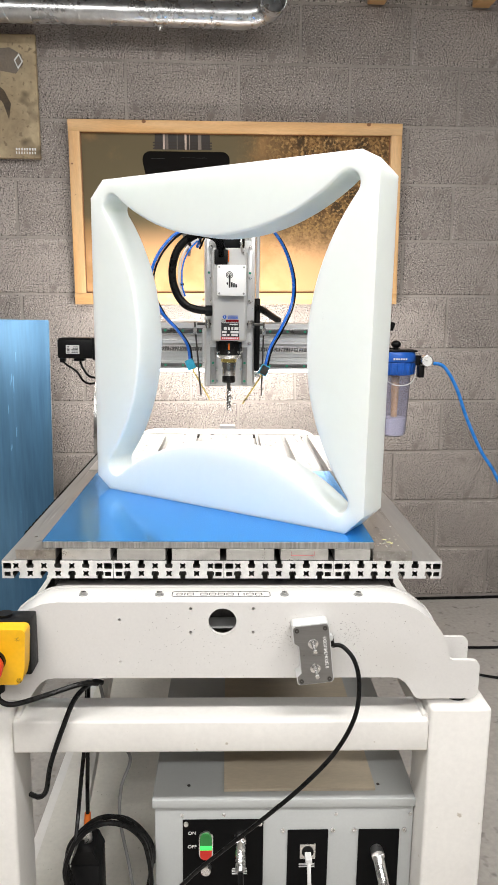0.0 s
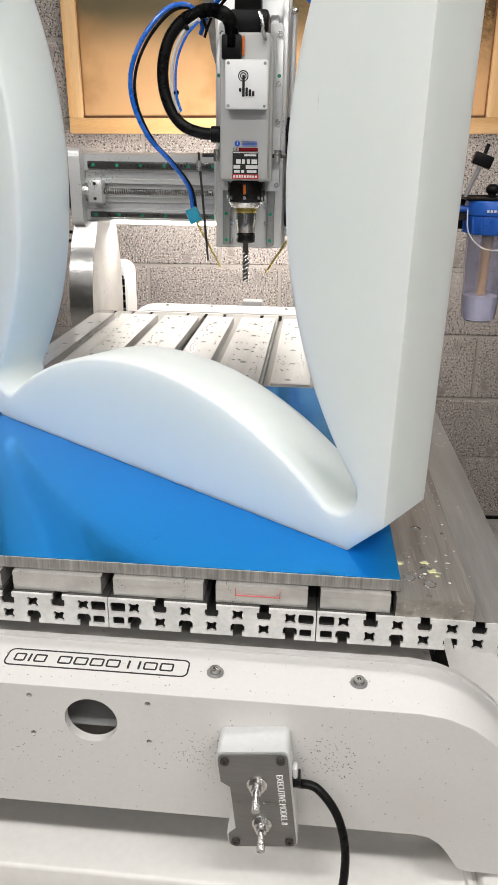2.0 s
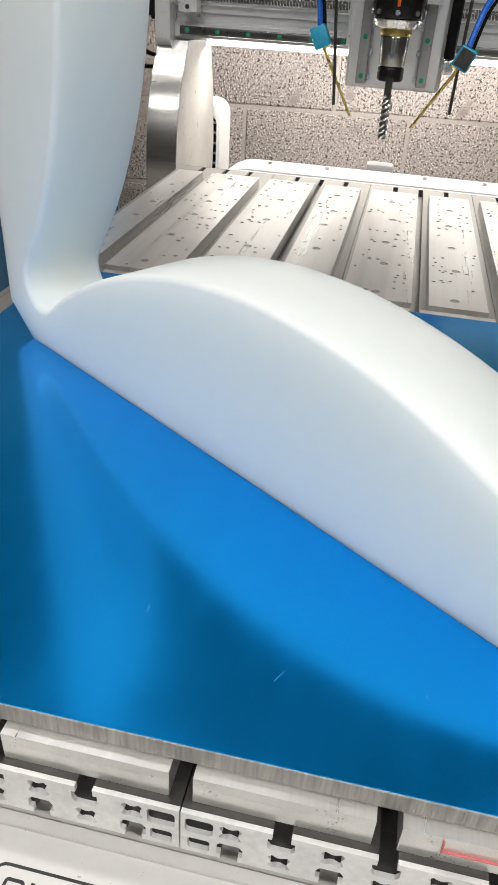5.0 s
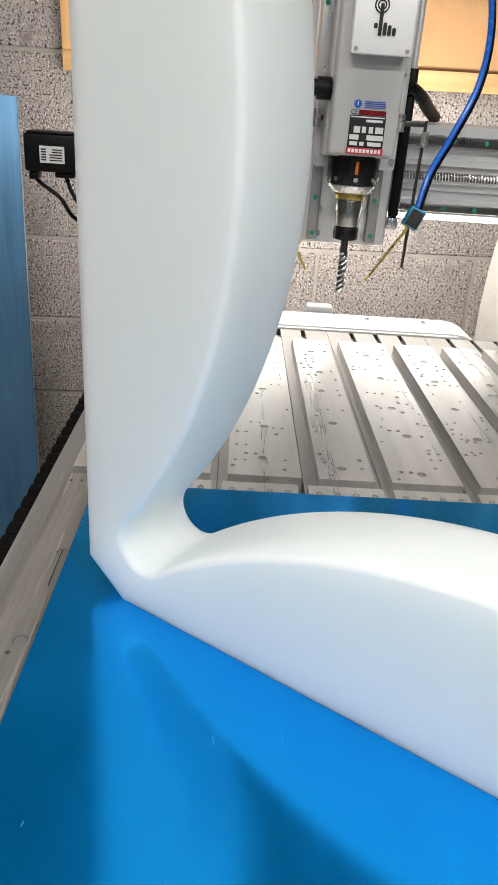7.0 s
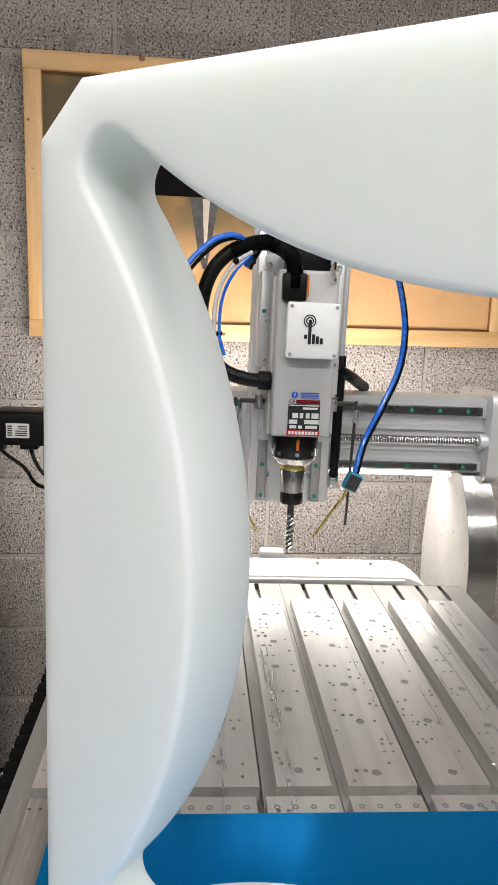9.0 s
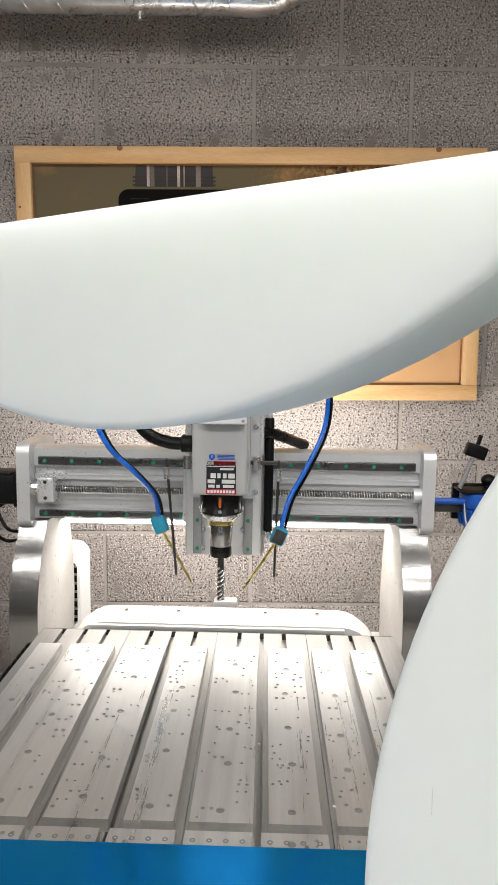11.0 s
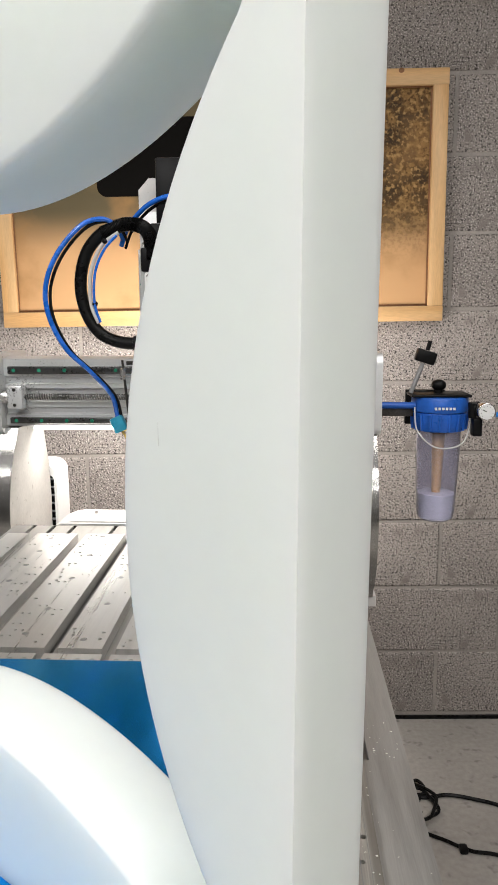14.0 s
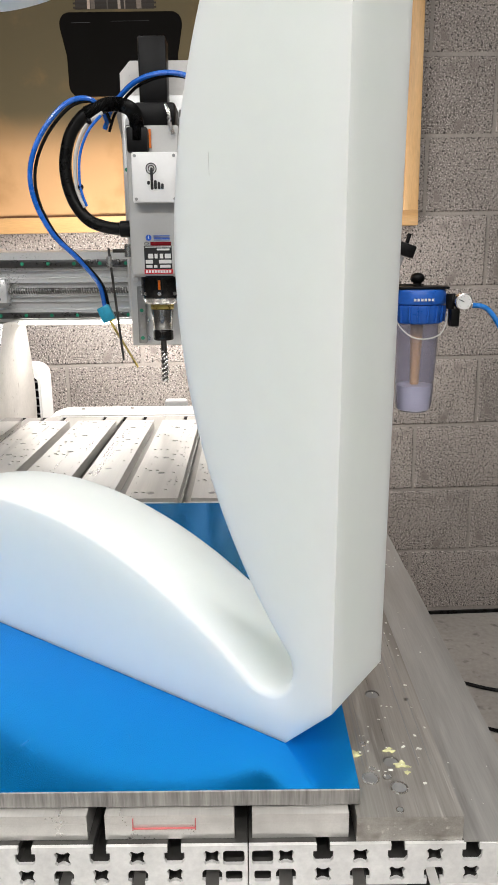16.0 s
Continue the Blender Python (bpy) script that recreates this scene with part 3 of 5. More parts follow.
mouth = [Vector(elbow[-1]) + Matrix.Rotation(0.15, 3, "X") @ Vector(((DR + 0.001) * math.cos(2 * math.pi * k / 24), 0, (DR + 0.001) * math.sin(2 * math.pi * k / 24))) for k in range(25)]
part("mouth_rim", tube(mouth, 0.0022, 6, 2), GALV, duct)
for i in (1, 2, 3):
    c, d = Vector(elbow[i]), (Vector(elbow[i + 1]) - Vector(elbow[i - 1])).normalized()
    part("bend_seam", cyl(c - d * 0.0015, c + d * 0.0015, DR + 0.0035, None, 28), GALV, duct)

# ---- blue film-covered sheet against the wall ----
sh = thing("plastic_sheet", (-1.24, 2.47, FLOOR_Z), "tall sheet in blue protective film leaning by the wall", "sheet")
lean = Matrix.Translation((-0.815, 2.58, 1.236)) @ pose(0, 0, 0, -1.0, 0.8, 0)
for nm, y0, y1, ma, x1, top in (("film", -0.014, -0.0095, SHEET_BLUE, 0.0, 0.0), ("board", -0.009, 0.010, CYAN_GREY, -0.002, -0.006)):
    b = box(-1.0, x1, y0, y1, -1.36, top, 0.001)
    bmesh.ops.transform(b, matrix=lean, verts=b.verts)
    bmesh.ops.bisect_plane(b, geom=b.verts[:] + b.edges[:] + b.faces[:], plane_co=(0, 0, FLOOR_Z), plane_no=(0, 0, -1), clear_outer=True)
    bmesh.ops.holes_fill(b, edges=b.edges[:])
    part(nm, b, ma, sh, "pale board core" if nm == "board" else "")

# ---- machine: bed, beams, arms, gantry ----
CX = -0.166
BED_F, BED_B = 0.752, 1.985
PRO_T, PRO_B, SLAT_T, FILM_T = 0.874, 0.844, 0.8915, 0.9040
router = thing("cnc_router", (CX, 1.35, 0.66), "white benchtop CNC router with slotted aluminium bed and gantry", "machine", M)


def mirrored(pts):
    """An outline for the right half, from top to bottom, closed by its mirror image about the machine's centre."""
    return pts + [(2 * CX - a, b) for a, b in reversed(pts)]


def beam(y_front, y_back, ahead, name):
    """A cross beam: two profiled end plates joined by a bent cover."""
    right = [(0.100, 0.836), (0.122, 0.833), (0.142, 0.825), (0.160, 0.812), (0.175, 0.797), (0.187, 0.780), (0.195, 0.762), (0.199, 0.745), (0.202, 0.737), (0.208, 0.7335),
             *arc(0.240, 0.7215, 0.012, 90, 0, 4), *arc(0.240, 0.678, 0.012, 0, -90, 4), *arc(0.156, 0.678, 0.012, 270, 200, 3), (0.137, 0.686), (0.130, 0.695), (0.120, 0.702), (0.108, 0.704)]
    right = [(a, b - (0.0085 if b > 0.80 else 0.006)) for a, b in right]
    outline = mirrored(right)
    holes = [circle(CX - 0.003, 0.795, 0.0225, 32)]
    for hx, hz in ((-0.220, 0.8185), (-0.120, 0.8185), (-0.220, 0.7785), (-0.120, 0.7785), (-0.333, 0.800), (-0.333, 0.728), (0.0, 0.728)):
        holes.append(circle(hx, hz - 0.0015, 0.0026, 8))
    s = 1 if ahead else -1
    plate = part(name, prism(outline, holes, "xz", y_front, y_front + s * 0.008), WHITE, router, "thick white powder-coated end plate" if ahead else "")
    part("back_plate", prism([(a, b + 0.012 if b < 0.75 else b + 0.0025) for a, b in outline], [], "xz", y_back - s * 0.006, y_back), WHITE, plate)
    top = right[:8]
    line = [(2 * CX - a, b) for a, b in reversed(top)] + top
    inner = [(CX + (a - CX) * 0.994, b - 0.004) for a, b in line]
    up = [(a, b + 0.0004) for a, b in line]
    part("cover", prism(up + inner[::-1], [], "xz", y_front + s * 0.0002, y_back - s * 0.0065), WHITE, plate, "bent white sheet cover")
    return plate


front_beam = beam(0.690, 0.757, True, "front_beam")
part("rear_flange", box(-0.452, 0.120, 0.7575, 0.800, 0.8150, 0.8225, 0.001), ARM_PAINT, front_beam, "dusty flange behind the cover")
rear_beam = beam(2.160, 2.05, False, "rear_beam")
rear_beam.location.x += 0.003
rear_beam.location.z += 0.035
rear_beam.scale.x = 0.97
part("lip", box(-0.462, 0.108, 2.038, 2.0478, 0.8190, 0.8280, 0.001), ANODISED, rear_beam)
part("axis_block", box(CX - 0.028, CX + 0.03, 2.166, 2.203, 0.79, 0.840, 0.006), GREY_CABLE, rear_beam, "pale plastic bearing block")
for bx in (-0.395, -0.272, -0.068, 0.053):
    bolt("button_screw", (bx, 2.125, 0.8283), (0, 0, 1), 0.0048, 0.0036, rear_beam, STEEL)
    part("washer", cyl((bx, 0.7210, 0.8279), (bx, 0.7210, 0.8294), 0.0072, None, 20), GROUND, front_beam)
    bolt("button_screw", (bx, 0.7210, 0.8294), (0, 0, 1), 0.0048, 0.0036, front_beam, STEEL)
part("logo_outline", ring_outline(-0.252, -0.091, 0.7125, 0.7345, 0.006, 0.0013, "xy", 0.8279, 0.8283), INK, front_beam)
lx = -0.2445
for w, kind in ((0.010, 1), (0.003, 0), (0.011, 1), (0.006, 2), (0.012, 1), (0.012, 1), (0.012, 1), (0.012, 1), (0.011, 0), (0.003, 0), (0.012, 1), (0.012, 1)):
    if kind == 1:
        part("logo_mark", ring_outline(lx, lx + w, 0.7185, 0.7285, 0.002, 0.0015, "xy", 0.8279, 0.8283), INK, front_beam)
    elif kind == 0:
        part("logo_mark", box(lx + w / 2 - 0.0009, lx + w / 2 + 0.0009, 0.7185, 0.7285, 0.8279, 0.8283), INK, front_beam)
    lx += w + 0.0022
for fx in (2 * CX - 0.225, 0.225):
    for fy in (0.72, 2.08):
        part("rubber_foot", cyl((fx, fy, 0.6487), (fx, fy, 0.6600), 0.018, 0.015, 16), RUBBER, router)

b = bmesh.new()
rp = random.Random(17)
for cxx, czz, sr, n in ((-0.072, 0.768, 0.022, 170), (0.028, 0.775, 0.022, 150), (-0.235, 0.765, 0.03, 70), (-0.17, 0.73, 0.12, 90), (0.06, 0.755, 0.06, 80)):
    for _ in range(n):
        px, pz = rp.gauss(cxx, sr), rp.gauss(czz, sr * 0.6)
        if 0.703 < pz < 0.826 and -0.40 < px < 0.15 and math.dist((px, pz), (CX - 0.003, 0.795)) > 0.025:
            bmesh.ops.create_circle(b, cap_ends=True, segments=6, radius=rp.uniform(0.0002, 0.00065), matrix=pose(px, 0.68985, pz, 90, 0, 0))
for _ in range(60):
    px, py = rp.uniform(-0.40, 0.10), rp.choice((rp.uniform(0.70, 0.703), rp.uniform(0.70, 0.748)))
    bmesh.ops.create_circle(b, cap_ends=True, segments=6, radius=rp.uniform(0.0002, 0.0007), matrix=pose(px, py, 0.82795))
pit = part("paint_pits", b, mat("paint_pit", (0.10, 0.085, 0.07), 0.8, var=0.2, bump=0), front_beam, "tiny dark pits in the white paint", smooth=None)
tagged(pit, kind="stuff")

# bed profiles with their slots
X0, PITCH, MW = -0.534, 0.0229, 0.1832
for k in range(4):
    a = X0 + k * MW + 0.0004
    w = MW - 0.0008
    zt, zb = PRO_T, PRO_B
    out = [(a, zb)]
    for i in (1, 3, 5, 7):
        c = a + i * PITCH
        out += [(c - 0.0042, zb), (c - 0.0042, zb + 0.0045), (c - 0.0062, zb + 0.0045), (c - 0.0062, zb + 0.010), (c - 0.0045, zb + 0.0125), (c + 0.0045, zb + 0.0125), (c + 0.0062, zb + 0.010), (c + 0.0062, zb + 0.0045), (c + 0.0042, zb + 0.0045), (c + 0.0042, zb)]
    out += [(a + w, zb), (a + w, zt)]
    for i in (6, 4, 2):
        c = a + i * PITCH
        out += [(c + 0.0042, zt), (c + 0.0042, zt - 0.0045), (c + 0.0062, zt - 0.0045), (c + 0.0062, zt - 0.010), (c + 0.0045, zt - 0.0125), (c - 0.0045, zt - 0.0125), (c - 0.0062, zt - 0.010), (c - 0.0062, zt - 0.0045), (c - 0.0042, zt - 0.0045), (c - 0.0042, zt)]
    out += [(a, zt)]
    holes = []
    for i in range(1, 8):
        c, z = a + i * PITCH, (zt - 0.0085 if i % 2 else zb + 0.0082)
        holes.append([(c + r * math.cos(q), z + r * math.sin(q)) for m in range(4) for r, q in ((0.0039, math.pi * (m / 2 + 0.25) - 0.55), (0.0062, math.pi * (m / 2 + 0.25) - 0.20), (0.0062, math.pi * (m / 2 + 0.25) + 0.20), (0.0039, math.pi * (m / 2 + 0.25) + 0.55))])
    for c in (a + 0.0085, a + w - 0.0085):
        holes.append(rrect(c - 0.0066, c + 0.0066, zt - 0.0140, zt - 0.0036, 0.0018, 2))
        holes.append(rrect(c - 0.0052, c + 0.0052, zb + 0.0032, zb + 0.0114, 0.0014, 2))
    # front length wears the dark tone that stands for shade in slots and bores
    bp_ob = part("bed_profile", prism(out, holes, "xz", BED_F + 0.0025, 1.15), BORE_SHADE, router, smooth=None)
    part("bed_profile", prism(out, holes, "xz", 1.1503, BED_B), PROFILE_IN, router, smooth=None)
    part("sawn_end", prism(out, holes, "xz", BED_F, BED_F + 0.0024), PROFILE, bp_ob, "bright sawn end face", smooth=None)
# thin strips hide the painted bore shade on the open top
for x0, x1 in ((0.1483, 0.1985), (-0.5337, -0.5127)):
    part("top_face", box(x0, x1, BED_F + 0.001, 1.15, PRO_T + 0.0002, PRO_T + 0.0008), PROFILE_IN, router, "grey outer face of the bed profile")
# added plate that stops light entering the profiles from behind
part("end_cap", box(-0.533, 0.195, BED_B + 0.0003, BED_B + 0.004, PRO_B, PRO_T - 0.0005), DARK_STEEL, router)
# added behind the beam's hole: dark panel for its shade, grey strip for its light band
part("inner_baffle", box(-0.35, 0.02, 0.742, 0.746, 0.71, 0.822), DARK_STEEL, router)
part("inner_shelf", box(-0.35, 0.02, 0.703, 0.742, 0.778, 0.780), GREY_CABLE, router)
for by in (0.80, 1.35, 1.90):
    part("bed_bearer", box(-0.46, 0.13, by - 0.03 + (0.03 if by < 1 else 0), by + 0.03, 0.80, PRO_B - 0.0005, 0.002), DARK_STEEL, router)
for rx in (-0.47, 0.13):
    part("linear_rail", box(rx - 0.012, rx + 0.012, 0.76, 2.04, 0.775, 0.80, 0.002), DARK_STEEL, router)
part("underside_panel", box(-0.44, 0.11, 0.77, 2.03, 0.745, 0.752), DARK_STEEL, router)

# clamping slats with drilled holes
rs = random.Random(7)
CUTS = [-0.452, -0.349, -0.250, -0.170, -0.073, 0.011, 0.0785]
GAP = 0.0095
FRONT_CUTS = [0.0127 - 0.0908 * k for k in range(5, -1, -1)]


def slat(x0, x1, y0, y1, holes_n, label="", metal=ALU):
    holes, plugs, spots = [], [], []

    def free(px, py, r):
        return all((px - a) ** 2 + (py - b) ** 2 > (r + q + 0.002) ** 2 for a, b, q in spots)

    cx = (x0 + x1) / 2
    y = y0 + rs.uniform(0.02, 0.05)
    while y < y1 - 0.015:
        px = cx + rs.uniform(-0.004, 0.004)
        spots.append((px, y, 0.0056))
        plugs.append((px, y, 0.0056))
        y += rs.uniform(0.075, 0.13)
    for _ in range(holes_n):
        px, y = cx + rs.choice((-1, 1)) * rs.uniform(0.012, (x1 - x0) / 2 - 0.005), rs.uniform(y0 + 0.008, y1 - 0.008)
        r = rs.choice((0.0019, 0.0024, 0.0030))
        for sx in ((0, 0.011) if rs.random() < 0.4 else (0,)):
            if free(px + sx, y, r) and x0 + 0.004 < px + sx < x1 - 0.004:
                spots.append((px + sx, y, r))
    holes = [circle(a, b, r, 10) for a, b, r in spots]
    bm = prism([(x0, y0), (x1, y0), (x1, y1), (x0, y1)], holes, "xy", SLAT_T - 0.006, SLAT_T)
    box(x0, x1, y0, y1, PRO_T + 0.0002, SLAT_T - 0.0061, 0, 2, bm)
    ob = part("slat", bm, metal, router, label, smooth=None)
    for a, b, r in plugs:
        part("plug", cyl((a, b, SLAT_T - 0.005), (a, b, SLAT_T - 0.0009), r * 0.88, None, 14), GROUND, ob)


for k in range(6):
    x0, x1 = CUTS[k] + GAP, CUTS[k + 1] - GAP
    if k == 5:
        x1 = 0.0745
    slat(x0, x1, 1.359, 1.872, 34)
for k in range(5):
    x0, x1 = FRONT_CUTS[k] + 0.0055, FRONT_CUTS[k + 1] - 0.0055
    slat(x0, x1, 0.758, 1.343, 26)
slat(FRONT_CUTS[5] + 0.0055, 0.0778, 0.758, 1.343, 20)
slat(0.0822, 0.1475, 0.7545, 1.343, 8, "wide stained aluminium edge slat with counterbored holes", EDGE_ALU)
slat(0.0935, 0.1415, 1.359, 1.872, 10)
slat(-0.512, FRONT_CUTS[0] - 0.0055, 0.758, 1.343, 8, "", EDGE_ALU)
slat(-0.505, -0.4615, 1.359, 1.872, 10)
b = bmesh.new()
rc = random.Random(3)
for _ in range(260):
    if rc.random() < 0.75:
        px, py, pz = rc.uniform(0.09, 0.192), rc.uniform(0.77, 1.25), None
    else:
        px, py, pz = rc.uniform(-0.52, 0.19), rc.uniform(1.345, 1.95), None
    pz = PRO_T + 0.0006 if (px > 0.1475 or py > 1.872) else SLAT_T + 0.0006
    s = rc.uniform(0.0004, 0.0013) * (2.2 if rc.random() < 0.05 else 1)
    bmesh.ops.create_cube(b, size=s, matrix=pose(px, py, pz - 0.0002, rc.uniform(0, 30), rc.uniform(0, 30), rc.uniform(0, 180)) @ Matrix.Diagonal((rc.uniform(0.7, 2.6), 1, 0.5, 1)))
chips = solo("plastic_chips", b, CHIP, (0.14, 1.0, SLAT_T), "scattered white plastic milling chips on the bed edge", "swarf", M, kind="stuff", smooth=None)
for px, py, s, n in ((0.119, 0.800, 0.0034, 15), (0.113, 0.815, 0.0026, 13), (0.0895, 0.812, 0.0034, 14), (0.121, 0.793, 0.0018, 11)):
    rr = random.Random(int(px * 9000 + py * 100))
    solo("residue_fleck", prism([(px + s * rr.uniform(0.3, 1.5) * math.cos(2 * math.pi * k / n) * 1.4, py + s * rr.uniform(0.3, 1.5) * math.sin(2 * math.pi * k / n)) for k in range(n)], [], "xy", SLAT_T + 0.0001, SLAT_T + 0.0008), CHIP_Y, (px, py, SLAT_T), "dried yellow residue fleck on the aluminium slat", "fleck", M, group="residue flecks")
for px, py, r in ((0.096, 0.788, 0.0058), (0.113, 0.779, 0.0058), (0.107, 0.789, 0.003), (0.0985, 0.797, 0.0022), (0.1095, 0.760, 0.0025), (0.0965, 0.822, 0.0022)):
    part("counterbore", prism(circle(px, py, r, 16), [circle(px, py, r * 0.8, 16)], "xy", SLAT_T + 0.0001, SLAT_T + 0.0006), POLISHED, router)
    part("counterbore_floor", prism(circle(px, py, r * 0.8, 16), [], "xy", SLAT_T + 0.0001, SLAT_T + 0.0003), GROUND, router)
for px, py0, py1 in ((-0.480, 1.15, 1.20),):
    part("scribe_line", box(px, px + 0.0008, py0, py1, SLAT_T + 0.0001, SLAT_T + 0.0004), INK, router)

for px, w in ((0.0925, 0.0012), (0.0958, 0.0006), (0.1300, 0.0008), (0.1385, 0.0005)):
    part("milled_groove", box(px, px + w, 0.80, 1.343, SLAT_T + 0.0001, SLAT_T + 0.0003), GROUND, router)
for k in range(5):
    for j in range(4):
        px = FRONT_CUTS[k] + 0.016 + 0.0195 * j
        part("end_screw", prism(circle(px, 1.326, 0.0036, 12), [circle(px, 1.326, 0.0018, 6)], "xy", SLAT_T + 0.0001, SLAT_T + 0.0006), GROUND, router)

# cable chain beside the bed
chain = thing("cable_chain", (-0.575, 1.45, 0.84), "black plastic cable drag chain lying beside the bed", "cable chain", M)
part("tray", box(-0.566, -0.5345, 0.95, 1.985, 0.828, 0.831), STAND_WHITE, chain, "thin painted steel tray")
for k in range(38):
    y0 = 0.97 + 0.0262 * k
    part("link", prism(rrect(y0, y0 + 0.0245, 0.8315, 0.853, 0.006, 3), [], "yz", -0.558, -0.540), PRINT_BLACK, chain)

# red pen marks under the plate edge
pen = 0.7568
PEN = mat("red_pen", (0.58, 0.16, 0.16), 0.5, var=0.15, bump=0)
for x0, x1, z0, z1 in ((-0.0555, -0.0549, 0.8815, 0.8895), (-0.0555, -0.0165, 0.8822, 0.88265), (-0.0170, -0.0164, 0.8815, 0.8895)):
    part("pen_mark", box(x0, x1, pen, pen + 0.0015, z0, z1), PEN, router)

# arms
ARM_F = [(2.090, 1.078), (2.073, 1.055), (2.050, 1.025), (2.030, 0.990), (2.015, 0.950), (2.006, 0.910), (2.002, 0.870), (2.003, 0.830), (2.010, 0.790), (2.022, 0.755), (2.04, 0.725), (2.06, 0.70), (2.07, 0.68)]
ARM_B = [(2.26, 0.68), (2.29, 0.76), (2.30, 0.86), (2.29, 0.96), (2.27, 1.03), (2.257, 1.078)]
for x0, x1, xi in ((-0.612, -0.552, -0.5515), (0.220, 0.280, 0.2195)):
    arm = part("gantry_arm", prism(ARM_F + ARM_B, [], "yz", x0, x1), STEEL, router, "curved brushed steel gantry arm", smooth=30)
    ins = [(2.18 + (a - 2.18) * 0.985, b) for a, b in ARM_F + ARM_B]
    part("side_panel", prism(ins, [], "yz", xi, xi + (0.0012 if xi < CX else -0.0012) * -1), ARM_PAINT, arm, "dusty white painted inner face")
    part("foot_block", box(x0 - 0.01, x1 + 0.01, 2.08, 2.44, 0.6515, 0.6795, 0.003), WHITE, arm)
    part("arm_base", box(x0, x1, 2.261, 2.44, 0.68, 0.70, 0.002), WHITE, arm)

# gantry beam
GF = 2.10
gb = [(GF, 1.084), (GF + 0.012, 1.084), (GF + 0.012, 1.079), (2.25, 1.079), (2.25, 1.212), (2.150, 1.212), (2.146, 1.243), (GF + 0.02, 1.243), (GF, 1.238), (GF, 1.200), (GF + 0.012, 1.196), (GF + 0.012, 1.182), (GF + 0.004, 1.180), (GF + 0.004, 1.170), (GF + 0.016, 1.168), (GF + 0.016, 1.140), (GF + 0.004, 1.138), (GF + 0.004, 1.126), (GF + 0.012, 1.124), (GF + 0.012, 1.112), (GF, 1.108)]
gantry = part("gantry_beam", prism(gb, [], "yz", -0.583, 0.262), ANODISED, router, "ribbed anodised aluminium gantry extrusion", smooth=None)
for z0, z1 in ((1.204, 1.222), (1.089, 1.103)):
    rail = part("guide_rail", box(-0.57, 0.25, GF - 0.012, GF - 0.0003, z0, z1, 0.002), RAIL, gantry, "polished steel guide rail")
    for k in range(14):
        px = -0.555 + 0.0595 * k
        part("rail_plug", cyl((px, GF - 0.0135, (z0 + z1) / 2), (px, GF - 0.0118, (z0 + z1) / 2), 0.0042, None, 12), GREEN, rail)
b = bmesh.new()
part("ball_screw", cyl((-0.56, GF - 0.012, 1.152), (0.255, GF - 0.012, 1.152), 0.0070, None, 14, b), RAIL, gantry)
hel = [(-0.545 + 0.79 * k / 1120, GF - 0.012 + 0.008 * math.cos(k * math.pi / 4), 1.152 + 0.008 * math.sin(k * math.pi / 4)) for k in range(1121)]
part("screw_thread", tube(hel, 0.0012, 4, 1), POLISHED, gantry)
part("end_bearing", box(-0.566, -0.530, GF - 0.035, GF - 0.0005, 1.125, 1.180, 0.004), ANODISED, gantry)
part("coupling", cyl((-0.59, GF - 0.012, 1.152), (-0.566, GF - 0.012, 1.152), 0.016, None, 20, bev=0.002), POLISHED, gantry)
for z in (1.135, 1.170):
    part("bearing_screw", cyl((-0.548, GF - 0.037, z), (-0.548, GF - 0.0345, z), 0.004, None, 10), DARK_STEEL, gantry)
part("end_bearing", cyl((0.245, GF - 0.012, 1.152), (0.2625, GF - 0.012, 1.152), 0.016, None, 20), ANODISED, gantry)
led = part("led_strip", box(-0.54, 0.215, 2.235, 2.252, 1.066, 1.0785, 0.002), LED, gantry, "lit white LED strip under the gantry")
part("led_strip", box(-0.52, 0.20, 2.1, 2.112, 1.0735, 1.0785, 0.001), LED, gantry, "lit white LED strip under the gantry")
EP = rrect(2.07, 2.265, 1.066, 1.252, 0.022, 5)
for x0, x1 in ((-0.612, -0.5835), (0.2625, 0.289)):
    ep = part("end_plate", prism(EP, [], "yz", x0, x1), ANODISED, gantry, "rounded aluminium end plate")

# servo on the gantry's end
servo = thing("servo_motor", (-0.67, 2.09, 1.11), "black servo motor with a silver rating label at the gantry end", "motor", M)
part("body", box(-0.742, -0.6125, 2.085, 2.150, 1.115, 1.180, 0.004), BLACK, servo)
part("flange", box(-0.624, -0.6135, 2.080, 2.155, 1.110, 1.185, 0.003), BLACK, servo)
part("top_rib", box(-0.735, -0.63, 2.084, 2.150, 1.1805, 1.184, 0.001), BLACK, servo)
part("connector", box(-0.738, -0.722, 2.095, 2.13, 1.100, 1.1148, 0.003), BLACK, servo)
part("connector", box(-0.69, -0.655, 2.095, 2.13, 1.105, 1.1148, 0.003), BLACK, servo)
lab = part("rating_label", box(-0.713, -0.668, 2.0838, 2.0848, 1.131, 1.160), PAPER, servo, "silver rating label with unreadable print")
for k in range(5):
    part("print_line", box(-0.695 if k < 3 else -0.69, -0.672, 2.0832, 2.0836, 1.135 + 0.0045 * k, 1.137 + 0.0045 * k), INK, lab)
    part("print_line", box(-0.710, -0.701, 2.0832, 2.0836, 1.135 + 0.0045 * k, 1.1375 + 0.0045 * k), INK, lab)
for i, pts in enumerate(([(-0.73, 2.11, 1.102), (-0.715, 2.10, 1.092), (-0.68, 2.09, 1.07), (-0.66, 2.09, 1.04), (-0.64, 2.10, 1.028), (-0.613, 2.13, 1.03)], [(-0.672, 2.11, 1.106), (-0.66, 2.10, 1.08), (-0.64, 2.095, 1.055), (-0.613, 2.12, 1.045)])):
    part("cable", tube(pts, 0.004, 8), RUBBER, servo)

